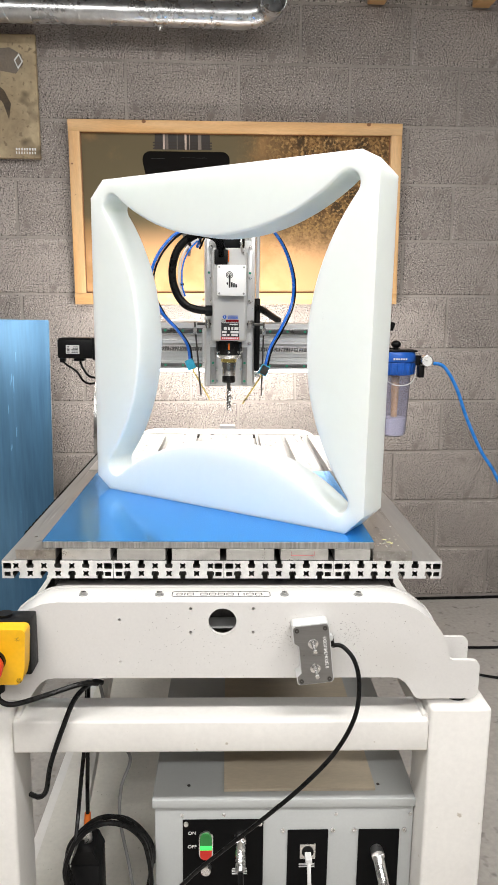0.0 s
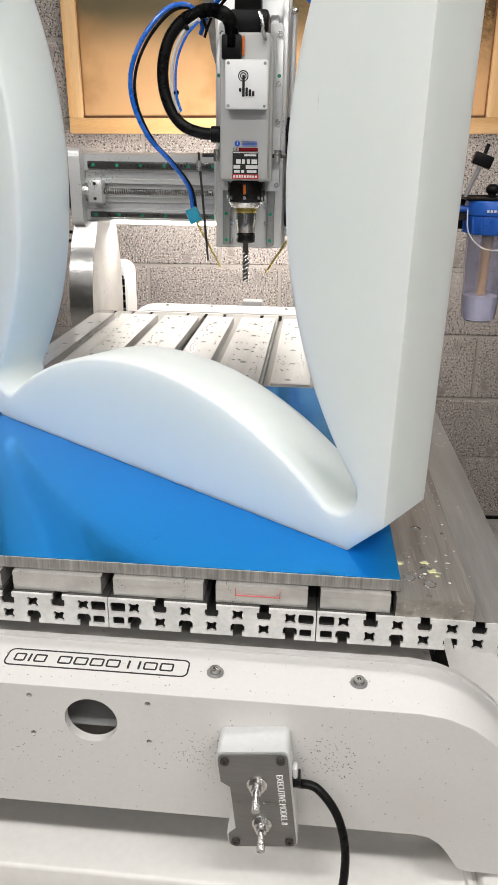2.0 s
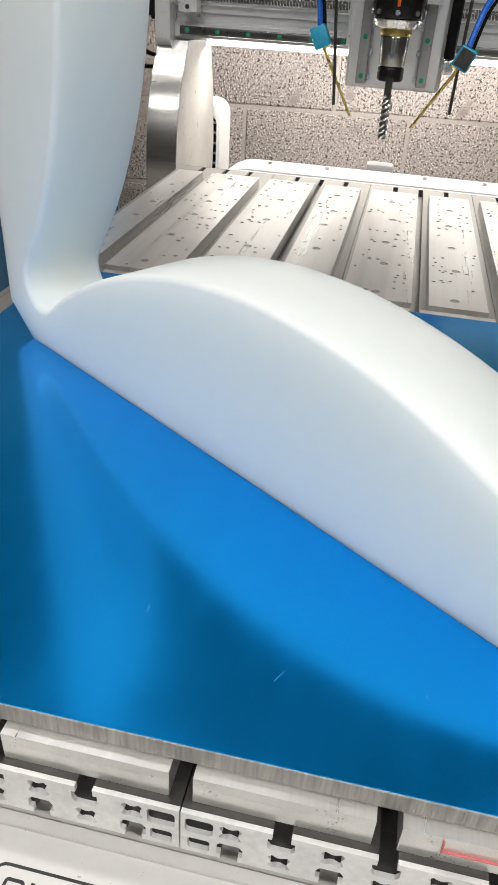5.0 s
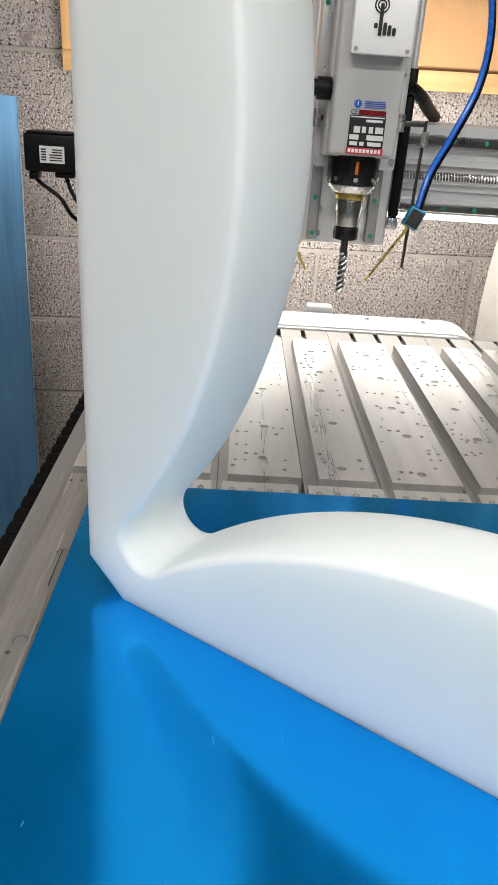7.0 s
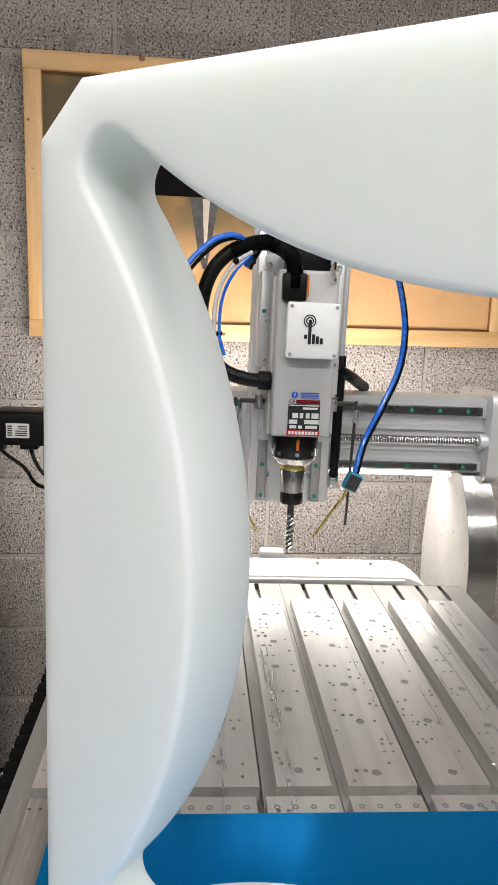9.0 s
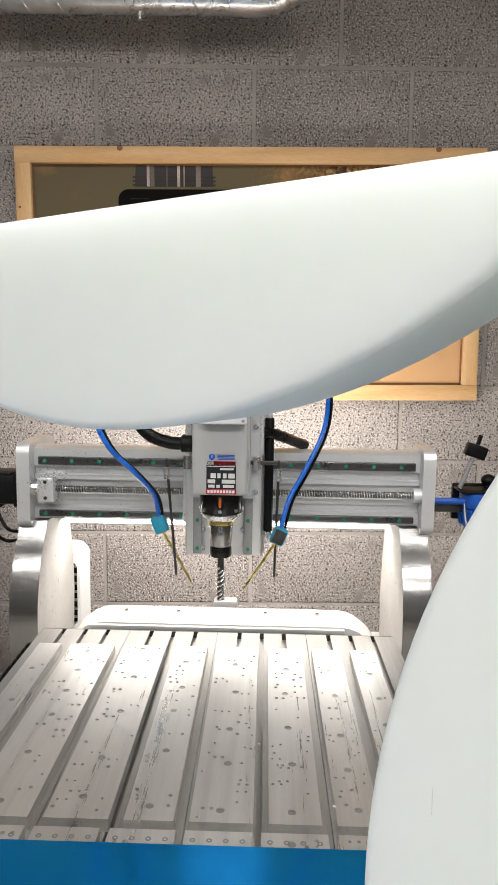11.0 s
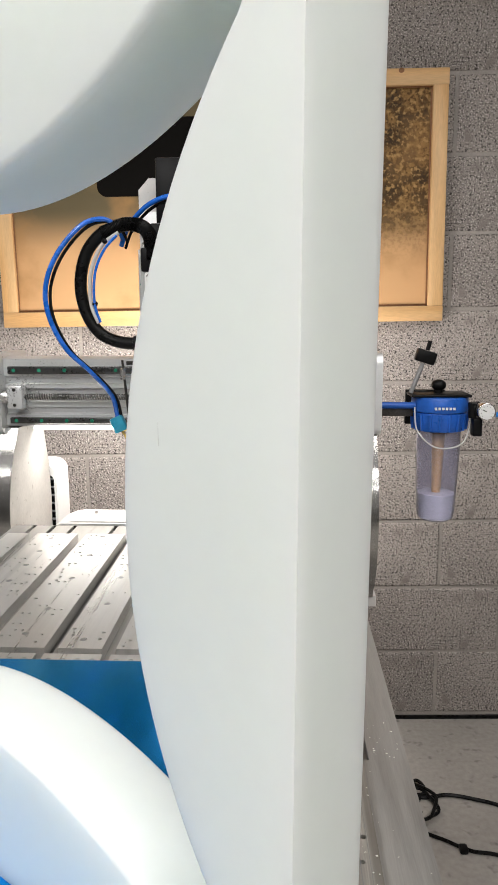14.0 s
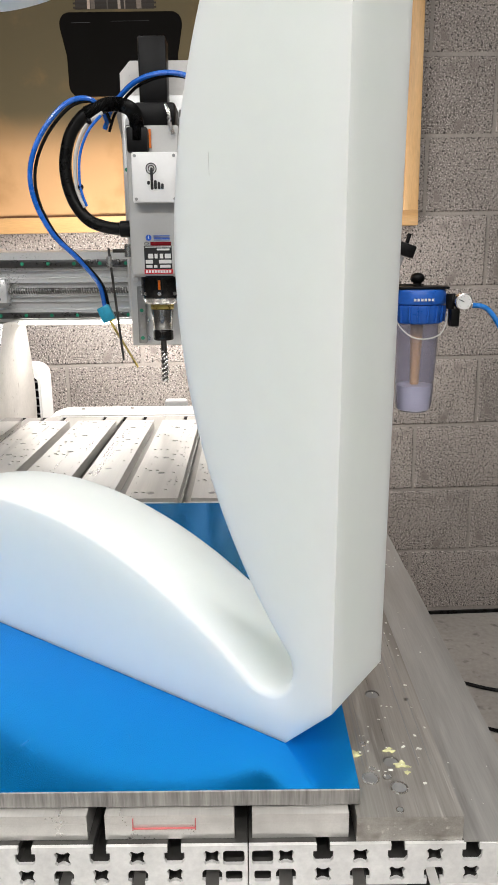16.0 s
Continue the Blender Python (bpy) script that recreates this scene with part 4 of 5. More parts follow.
# white blower behind the arm
pump = thing("blower_motor", (-0.58, 2.40, 0.70), "white rounded motor housing with black grille beside the gantry arm", "motor", M)
part("housing", prism(arc(-0.578, 0.908, 0.034, 0, 90, 6) + [(-0.625, 0.942), (-0.625, 0.7015), (-0.544, 0.7015)], [rrect(-0.612, -0.551, 0.745, 0.912, 0.014, 4)], "xz", 2.322, 2.43), WHITE_PL, pump, smooth=30)
part("grille_back", box(-0.6115, -0.5515, 2.345, 2.36, 0.7455, 0.9115), BLACK, pump, "dark inside of the grille")
for k in range(7):
    part("grille_rib", box(-0.6115, -0.5515, 2.328, 2.340, 0.762 + 0.0225 * k, 0.7655 + 0.0225 * k), GREY_CABLE, pump)
for gx in (-0.592, -0.570):
    part("grille_rib", box(gx, gx + 0.003, 2.330, 2.342, 0.746, 0.911), GREY_CABLE, pump)
part("mount", box(-0.615, -0.545, 2.31, 2.44, 0.68, 0.7005, 0.003), WHITE, pump)

# ---- spindle carriage ----
sx = -0.160
car = thing("spindle_carriage", (sx, 2.03, 1.04), "aluminium vertical carriage plate with slide blocks on the gantry", "machine part", M)
part("back_plate", prism([(sx - 0.082, 1.03), (sx + 0.086, 1.03), (sx + 0.086, 1.598), (sx + 0.064, 1.622), (sx - 0.060, 1.622), (sx - 0.082, 1.598)], [], "xz", 2.035, 2.055), WHITE, car, "tall pale back plate")
part("slide_plate", box(sx - 0.075, sx + 0.078, 2.005, 2.0345, 1.035, 1.55, 0.002), ANODISED, car)
for px in (sx - 0.052, sx + 0.052):
    part("slide_rail", box(px - 0.009, px + 0.009, 1.992, 2.0045, 1.04, 1.52, 0.002), GROUND, car, "ground steel slide rail")
    for z in (1.052, 1.112, 1.172):
        part("rail_plug", cyl((px, 1.9905, z), (px, 1.9925, z), 0.0042, None, 12), GREEN, car)
for px in (sx - 0.060, sx + 0.060):
    for z in (1.05, 1.09, 1.13):
        bolt("plate_screw", (px + (0.018 if px < sx else -0.018), 2.0045, z), (0, -1, 0), 0.006, 0.004, car)
part("side_block", box(sx + 0.058, sx + 0.074, 1.96, 2.004, 1.30, 1.47, 0.002), ANODISED, car)
part("side_block", box(sx - 0.072, sx - 0.058, 1.96, 2.004, 1.30, 1.47, 0.002), ANODISED, car)
for px in (sx - 0.065, sx + 0.066):
    part("slide_plug", cyl((px, 1.9585, 1.40), (px, 1.9605, 1.40), 0.004, None, 10), GREEN, car)
part("lift_motor", box(sx - 0.032, sx + 0.024, 1.955, 2.004, 1.500, 1.648, 0.004), BLACK, car, "black lift motor on top")
part("runner", box(-0.25, -0.07, 2.0565, 2.0865, 1.09, 1.222, 0.003), ANODISED, car)

sp = thing("router_spindle", (sx, 1.94, 0.963), "grey square-bodied router spindle with collet and end mill", "spindle", M)
part("mount_plate", prism(rrect(sx - 0.065, sx + 0.072, 1.165, 1.50, 0.006), [], "xz", 1.962, 1.9915), ANODISED, sp)
body = part("body", box(sx - 0.0515, sx + 0.0515, 1.868, 1.9615, 1.189, 1.470, 0.006, 3), GREY_PAINT, sp)
part("shoulder", box(sx - 0.056, sx + 0.056, 1.905, 1.9612, 1.186, 1.46, 0.003), GREY_PAINT, sp)
part("top_cap", box(sx - 0.034, sx + 0.046, 1.875, 1.955, 1.4705, 1.512, 0.006), BLACK, sp, "black plastic top cap")
part("warning_tag", box(sx - 0.005, sx - 0.001, 1.862, 1.8675, 1.428, 1.462), ORANGE, sp, "small red tag")
part("cap_latch", tube([(sx + 0.028, 1.87, 1.505), (sx + 0.034, 1.862, 1.49), (sx + 0.036, 1.86, 1.47), (sx + 0.042, 1.862, 1.452)], 0.004, 8), POLISHED, sp)
for px in (sx - 0.058, sx + 0.066):
    for z in (1.178, 1.24, 1.31, 1.385, 1.48):
        bolt("mount_screw", (px, 1.9615, z), (0, -1, 0), 0.0058, 0.004, sp)
labx0, labx1, lz0, lz1, ly = -0.184, -0.129, 1.193, 1.266, 1.8672
lb = part("rating_plate", box(labx0, labx1, ly - 0.0003, ly + 0.0002, 1.202, 1.247), INK, sp, "black rating plate with a red brand bar")
part("brand_bar", box(labx0 - 0.001, labx1 + 0.001, ly - 0.0005, ly + 0.0002, 1.1925, 1.2015), RED_INK, lb)
for k in range(9):
    part("brand_mark", box(labx0 + 0.002 + 0.0058 * k, labx0 + 0.0062 + 0.0058 * k, ly - 0.0009, ly - 0.0005, 1.1945, 1.1998), WHITE_INK, lb)
part("red_window", box(labx0 + 0.013, labx1 - 0.001, ly - 0.0005, ly + 0.0002, 1.2475, 1.2545), DARK_GLASS, lb)
letters("ce_mark", "CE", 0.009, pose(labx0 + 0.006, ly - 0.0004, 1.251, 90, 0, 0), INK, lb)
part("round_notice", cyl((labx0 + 0.010, ly - 0.0006, 1.2625), (labx0 + 0.010, ly + 0.0002, 1.2625), 0.0058, None, 20), BLUE_INK, lb)
part("notice_stroke", box(labx0 + 0.0093, labx0 + 0.0107, ly - 0.001, ly - 0.0006, 1.2605, 1.2665), WHITE_INK, lb)
for k in range(4):
    part("notice_line", box(labx0 + 0.020, labx1 - 0.003, ly - 0.0005, ly + 0.0002, 1.2575 + 0.0027 * k, 1.2587 + 0.0027 * k), BLUE_INK, lb)
for u0, u1, w0, w1 in ((0.03, 0.97, 0.93, 0.97), (0.46, 0.92, 0.80, 0.88), (0.14, 0.32, 0.46, 0.66), (0.37, 0.48, 0.46, 0.66), (0.56, 0.68, 0.46, 0.66), (0.74, 0.96, 0.46, 0.66), (0.04, 0.30, 0.24, 0.40), (0.52, 0.98, 0.24, 0.40), (0.06, 0.28, 0.06, 0.18), (0.34, 0.46, 0.06, 0.18), (0.56, 0.94, 0.06, 0.18)):
    part("print_field", box(labx0 + 0.055 * u0, labx0 + 0.055 * u1, ly - 0.0006, ly - 0.0003, 1.202 + 0.045 * w0, 1.202 + 0.045 * w1), PAPER, lb)
# collet end
part("nose_ring", cyl((sx, 1.937, 1.143), (sx, 1.937, 1.1885), 0.0415, 0.043, 32, bev=0.003), BLACK_STEEL, sp, "blackened steel nose ring")
part("lower_ring", cyl((sx, 1.937, 1.1298), (sx, 1.937, 1.1428), 0.034, 0.0405, 32, bev=0.002), POLISHED, sp, "bright turned lower ring")
for k in range(8):
    a = 2 * math.pi * k / 8
    part("ring_screw", cyl((sx + 0.040 * math.cos(a), 1.937 + 0.040 * math.sin(a), 1.152), (sx + 0.0435 * math.cos(a), 1.937 + 0.0435 * math.sin(a), 1.152), 0.004, None, 8), POLISHED, sp)
part("orange_mark", box(sx - 0.0025, sx + 0.0025, 1.8925, 1.8965, 1.160, 1.180, 0.001), ORANGE, sp)
part("brass_ring", cyl((sx, 1.937, 1.119), (sx, 1.937, 1.1295), 0.025, None, 28, bev=0.002), BRASS, sp)
part("collet_body", cyl((sx, 1.937, 1.075), (sx, 1.937, 1.1185), 0.0205, 0.0235, 28, bev=0.002), STEEL, sp)
part("collet_nut", cyl((sx, 1.937, 1.053), (sx, 1.937, 1.0745), 0.0215, None, 12, bev=0.003), BLACK_STEEL, sp, "black hexagonal collet nut")
part("end_mill", cyl((sx, 1.937, 0.963), (sx, 1.937, 1.0528), 0.0062, None, 16), DARK_STEEL, sp, "steel spiral end mill")
for ph0 in (0, 2 * math.pi / 3, 4 * math.pi / 3):
    fl = [(sx + 0.0066 * math.cos(ph0 + k * 0.42), 1.937 + 0.0066 * math.sin(ph0 + k * 0.42), 0.963 + 0.068 * k / 36) for k in range(37)]
    part("flute", tube(fl, 0.0022, 6, 1), POLISHED, sp)

# white control box
jb = thing("junction_box", (-0.1535, 1.867, 1.327), "white plastic junction box with a black hand-and-dial symbol", "box", M)
part("box_body", box(-0.1965, -0.1105, 1.8455, 1.8675, 1.327, 1.417, 0.005), WHITE_PL, jb)
lid = part("lid", box(-0.1975, -0.1095, 1.838, 1.845, 1.326, 1.418, 0.004), WHITE_PL, jb)
for px in (-0.1905, -0.1165):
    for pz in (1.333, 1.411):
        part("lid_screw", cyl((px, 1.8368, pz), (px, 1.839, pz), 0.003, None, 12), GREY_CABLE, lid)
sy0, sy1 = 1.8371, 1.8379
for r in (0.0105, 0.0065):
    part("symbol_ring", prism(circle(-0.160, 1.388, r, 24), [circle(-0.160, 1.388, r - 0.0019, 24)], "xz", sy0, sy1), INK, lid)
for k, (h0, h1) in enumerate(((1.359, 1.366), (1.350, 1.390), (1.351, 1.367), (1.351, 1.364), (1.351, 1.361))):
    part("symbol_bar", prism(rrect(-0.1685 + 0.0066 * k, -0.1634 + 0.0066 * k, h0, h1, 0.0019, 3), [], "xz", sy0 - 0.0003, sy1), INK, lid)

# conduit loop on the spindle
cond = thing("cable_conduit", (-0.25, 1.905, 1.28), "looped black corrugated cable conduit on the spindle", "conduit", M)
C0 = [(-0.186, 1.858, 1.440), (-0.186, 1.859, 1.464), (-0.192, 1.868, 1.490), (-0.212, 1.893, 1.508), (-0.246, 1.897, 1.512), (-0.290, 1.90, 1.496), (-0.323, 1.90, 1.458), (-0.337, 1.90, 1.400), (-0.328, 1.90, 1.343), (-0.300, 1.90, 1.301), (-0.260, 1.90, 1.284), (-0.2165, 1.905, 1.281)]
part("corrugated_end", tube(C0[:6], 0.0125, 14, 34, ripple=0.12), RUBBER, cond, "corrugated black plastic sleeve", smooth=20)
part("hose", tube(C0[4:], 0.0122, 14, 12), RUBBER, cond, "smooth glossy black hose")
part("connector", box(-0.206, -0.166, 1.848, 1.8678, 1.4190, 1.464, 0.004), BLACK, cond, "square black plug connector")
part("gland", cyl((-0.235, 1.905, 1.281), (-0.2125, 1.905, 1.281), 0.0165, None, 18, bev=0.002), BLACK, cond)
part("clear_tube", tube([(-0.255, 1.888, 1.496), (-0.290, 1.886, 1.470), (-0.312, 1.886, 1.42), (-0.314, 1.886, 1.36), (-0.300, 1.886, 1.322)], 0.0038, 8), CLEAR_HOSE, cond)
part("blue_tube", tube([(-0.258, 1.884, 1.490), (-0.284, 1.882, 1.462), (-0.303, 1.882, 1.418), (-0.306, 1.882, 1.362), (-0.296, 1.884, 1.324)], 0.0028, 8), BLUE_HOSE, cond)
for px, pz in ((-0.282, 1.480), (-0.306, 1.36)):
    part("cable_tie", ball((px, 1.885, pz), 0.006, u=8, v=6), BLACK, cond)
part("rear_hose", tube([(-0.10, 2.0, 1.295), (-0.07, 2.01, 1.292), (-0.04, 2.05, 1.28), (-0.01, 2.11, 1.262), (0.012, 2.15, 1.250)], 0.0115, 12), RUBBER, cond)

# gas strut
strut = thing("gas_strut", (-0.067, 2.02, 1.07), "black gas strut with a bright rod beside the spindle", "strut", M)
part("cylinder", cyl((-0.067, 2.02, 1.085), (-0.067, 2.02, 1.322), 0.0095, None, 16, bev=0.002), BLACK, strut)
part("rod", cyl((-0.067, 2.02, 1.322), (-0.067, 2.02, 1.525), 0.006, None, 12), ANODISED, strut, "bright plated rod")
part("guide_bar", box(-0.090, -0.078, 1.985, 1.999, 1.25, 1.545, 0.002), ANODISED, strut, "flat silver guide bar")
part("eye", ball((-0.067, 2.015, 1.53), 0.009, u=12, v=8), POLISHED, strut)
part("eye", box(-0.076, -0.058, 2.012, 2.033, 1.062, 1.084, 0.003), POLISHED, strut)

# coolant nozzles, one each side
for side, bx, by, bz, tip, rod, tone_m in ((-1, -0.285, 1.965, 1.108, (-0.220, 1.954, 0.992), -0.262, CYAN), (1, -0.045, 1.950, 1.093, (-0.114, 1.949, 0.982), -0.048, CYAN)):
    nz = thing("coolant_nozzle", (bx, by, bz), "cyan coolant nozzle block with a brass jet tube" if side < 0 else "cyan coolant nozzle block with silver face and jet tube", "nozzle", M, group="coolant nozzles")
    bb = box(-0.014, 0.014, -0.010, 0.010, -0.017, 0.017, 0.003)
    bmesh.ops.transform(bb, matrix=pose(bx, by, bz, 0, 24 * side, 0), verts=bb.verts)
    part("block", bb, tone_m, nz)
    if side > 0:
        fc = box(-0.0115, 0.0115, -0.0112, -0.0102, -0.014, 0.014)
        bmesh.ops.transform(fc, matrix=pose(bx, by, bz, 0, 24 * side, 0), verts=fc.verts)
        part("face", fc, DARK_STEEL, nz, "dark metal face")
    part("elbow_nut", cyl((bx - side * 0.016, by - 0.004, bz - 0.008), (bx - side * 0.006, by - 0.004, bz - 0.014), 0.005, None, 6), BRASS, nz)
    part("jet_tube", cyl((bx - side * 0.007, by, bz - 0.016), tip, 0.0028, 0.0022, 10), BRASS, nz, "thin brass jet tube")
    part("hanger_rod", cyl((rod - (0.008 if side < 0 else 0.0), 1.95, 1.245), (rod + (0.012 if side < 0 else -0.005), 1.95, 1.008), 0.0027, None, 8), DARK_STEEL, nz)
    part("rod_clamp", cyl((rod - (0.007 if side < 0 else 0.0), 1.945, 1.205), (rod - (0.007 if side < 0 else 0.0), 1.945, 1.228), 0.006, None, 10), POLISHED, nz)
    part("rod_bracket", box(min(rod, sx + side * 0.055), max(rod, sx + side * 0.055), 1.95, 1.957, 1.235, 1.243, 0.001), DARK_STEEL, nz)
    part("bracket_knob", cyl((sx + side * 0.068, 1.945, 1.226), (sx + side * 0.068, 1.945, 1.252), 0.008, None, 12), POLISHED, nz)

HL = [(-0.255, 1.93, 1.485), (-0.262, 1.905, 1.508), (-0.285, 1.885, 1.521), (-0.325, 1.875, 1.508), (-0.372, 1.87, 1.456), (-0.398, 1.87, 1.395), (-0.396, 1.875, 1.335), (-0.368, 1.885, 1.272), (-0.325, 1.91, 1.222), (-0.294, 1.945, 1.172), (-0.287, 1.962, 1.124)]
HR = [(-0.262, 1.94, 1.475), (-0.240, 1.925, 1.515), (-0.190, 1.90, 1.553), (-0.125, 1.895, 1.567), (-0.060, 1.915, 1.552), (-0.008, 1.955, 1.512), (0.030, 2.00, 1.450), (0.050, 2.02, 1.375), (0.044, 2.02, 1.300), (0.010, 2.0, 1.225), (-0.025, 1.97, 1.165), (-0.041, 1.953, 1.110)]
for pts, lab_t in ((HL, "thin blue air hose with a black twin line"), (HR, "thin blue air hose arching over the spindle to the nozzle")):
    hs = thing("air_hose", pts[-1], lab_t, "hose", M, group="blue air hoses")
    part("blue_line", tube(pts, 0.0048, 8), BLUE_HOSE, hs)
    part("black_line", tube([(a + 0.0075, b + 0.006, c - 0.004) for a, b, c in pts], 0.0032, 6), RUBBER, hs, "thin black twin line")

# ---- water filter at the gantry end ----
fx, fy = 0.444, 2.195
fil = thing("water_filter", (fx, fy, 0.835), "clear filter bowl under a blue ribbed cap beside the gantry", "filter", M)
part("bracket_arm", box(0.2895, fx - 0.05, fy - 0.012, fy + 0.012, 1.095, 1.118, 0.003), DARK_STEEL, fil)
part("inlet_pipe", cyl((0.2895, fy - 0.02, 1.123), (fx - 0.05, fy - 0.02, 1.123), 0.008, None, 12), BLUE_PL, fil)
part("bracket_plate", box(fx - 0.077, fx + 0.02, fy + 0.03, fy + 0.045, 1.07, 1.155, 0.003), BLACK, fil)
part("bracket_top", box(fx - 0.075, fx + 0.065, fy - 0.045, fy + 0.05, 1.1445, 1.151, 0.002), BLACK, fil)
cap = part("cap", cyl((fx, fy, 1.062), (fx, fy, 1.108), 0.060, 0.066, 36, bev=0.004), BLUE_PL, fil, "blue ribbed moulded cap")
part("cap_head", cyl((fx, fy, 1.1085), (fx, fy, 1.144), 0.069, 0.066, 36, bev=0.004), BLUE_PL, cap)
for k in range(18):
    a = 2 * math.pi * k / 18
    part("cap_rib", cyl((fx + 0.063 * math.cos(a), fy + 0.063 * math.sin(a), 1.066), (fx + 0.067 * math.cos(a), fy + 0.067 * math.sin(a), 1.105), 0.0035, None, 6), BLUE_PL, cap)
for k in range(6):
    part("cap_mark", box(fx - 0.026 + 0.0085 * k, fx - 0.0205 + 0.0085 * k, fy - 0.0708, fy - 0.0685, 1.118, 1.124), WHITE_INK, cap)
part("port", cyl((fx + 0.06, fy - 0.02, 1.122), (fx + 0.09, fy - 0.02, 1.122), 0.010, None, 12), BLACK, fil)
bz = [(0.0, 0.838), (0.034, 0.838), (0.043, 0.846), (0.046, 0.86), (0.052, 1.00), (0.053, 1.0615)]
bw = bmesh.new()
rings = [[bw.verts.new((fx + r * math.cos(2 * math.pi * k / 32), fy + r * math.sin(2 * math.pi * k / 32), z)) for k in range(32)] for r, z in bz[1:]]
inner = [[bw.verts.new((fx + (r - 0.003) * math.cos(2 * math.pi * k / 32), fy + (r - 0.003) * math.sin(2 * math.pi * k / 32), z + (0.003 if i == 0 else 0))) for k in range(32)] for i, (r, z) in enumerate(bz[1:])]
for rr_ in (rings, inner):
    for p, q in zip(rr_, rr_[1:]):
        for k in range(32):
            bw.faces.new((p[k], p[(k + 1) % 32], q[(k + 1) % 32], q[k]))
    bw.faces.new(rr_[0])
for k in range(32):
    bw.faces.new((rings[-1][k], rings[-1][(k + 1) % 32], inner[-1][(k + 1) % 32], inner[-1][k]))
bowl = part("bowl", bw, CLEAR, fil, "clear plastic bowl, half full")
bowl.visible_shadow = False
part("bowl_fill", cyl((fx, fy, 0.843), (fx, fy, 0.906), 0.039, 0.0445, 32), SLUDGE, fil, "cloudy grey liquid")
part("core", cyl((fx, fy, 0.907), (fx, fy, 1.06), 0.011, 0.016, 16), AMBER, fil)
part("vent_button", cyl((fx - 0.004, fy, 1.1515), (fx - 0.004, fy, 1.160), 0.010, None, 14), BLACK, fil)
part("vent_knob", ball((fx - 0.004, fy, 1.170), 0.018, 1, 1, 0.75), BLACK, fil)
part("wire_bail", tube([(fx - 0.065, fy - 0.03, 1.12), (fx - 0.063, fy - 0.06, 1.07), (fx - 0.03, fy - 0.075, 1.035), (fx + 0.01, fy - 0.078, 1.03), (fx + 0.045, fy - 0.07, 1.045), (fx + 0.064, fy - 0.045, 1.09), (fx + 0.066, fy - 0.02, 1.118)], 0.0018, 6), CLEAR_HOSE, fil, "thin clear tube loop")
stalk = thing("clamp_stalk", (fx - 0.055, fy, 1.151), "grey stalk with a black clamping knob above the filter", "stalk", M)
part("stalk", cyl((fx - 0.072, fy - 0.01, 1.1515), (fx - 0.046, fy - 0.01, 1.222), 0.0055, None, 10), GREY_CABLE, stalk)
kb = box(-0.024, 0.024, -0.012, 0.012, -0.015, 0.015, 0.004)
bmesh.ops.transform(kb, matrix=pose(fx - 0.040, fy - 0.01, 1.238, 0, 18, 0), verts=kb.verts)
part("knob", kb, BLACK, stalk)
part("knob_pin", cyl((fx - 0.036, fy - 0.01, 1.253), (fx - 0.030, fy - 0.01, 1.275), 0.005, None, 8), BLACK, stalk)
ga = thing("pressure_gauge", (0.5210, 2.13, 1.06), "small round pressure gauge on a black valve", "gauge", M)
part("valve", box(0.5060, 0.5270, 2.115, 2.145, 1.058, 1.100, 0.003), BLACK, ga)
part("valve_top", cyl((0.5060, 2.13, 1.10), (0.5060, 2.13, 1.135), 0.010, None, 12), BLACK, ga)
part("gauge_case", cyl((0.5320, 2.105, 1.117), (0.5320, 2.135, 1.117), 0.0205, None, 28, bev=0.002), POLISHED, ga)
part("dial", cyl((0.5320, 2.1035, 1.117), (0.5320, 2.105, 1.117), 0.0175, None, 28), WHITE_PL, ga, "white dial")
for k in range(9):
    a = radians(225 - 270 * k / 8)
    part("dial_tick", box(0.5320 + 0.0135 * math.cos(a) - 0.0007, 0.5320 + 0.0135 * math.cos(a) + 0.0007, 2.1028, 2.1034, 1.117 + 0.0135 * math.sin(a) - 0.0007, 1.117 + 0.0135 * math.sin(a) + 0.0007), INK, ga)
part("needle", cyl((0.5320, 2.103, 1.117), (0.5220, 2.103, 1.122), 0.0008, None, 6), INK, ga)
part("tail", cyl((0.5275, 2.13, 1.112), (0.5580, 2.13, 1.108), 0.008, None, 12), POLISHED, ga)
ch = thing("supply_hose", (1.0, 2.2, FLOOR_Z), "bright blue compressed air hose running to the floor", "hose", M)
part("blue_line", tube([(0.558, 2.13, 1.108), (0.600, 2.13, 1.095), (0.65, 2.135, 1.02), (0.70, 2.145, 0.905), (0.76, 2.15, 0.79), (0.817, 2.15, 0.706), (0.89, 2.16, 0.56), (0.95, 2.18, 0.35), (1.0, 2.2, 0.12), (1.08, 2.22, FLOOR_Z + 0.03), (1.3, 2.3, FLOOR_Z + 0.02)], 0.0062, 10), SUPPLY_BLUE, ch)

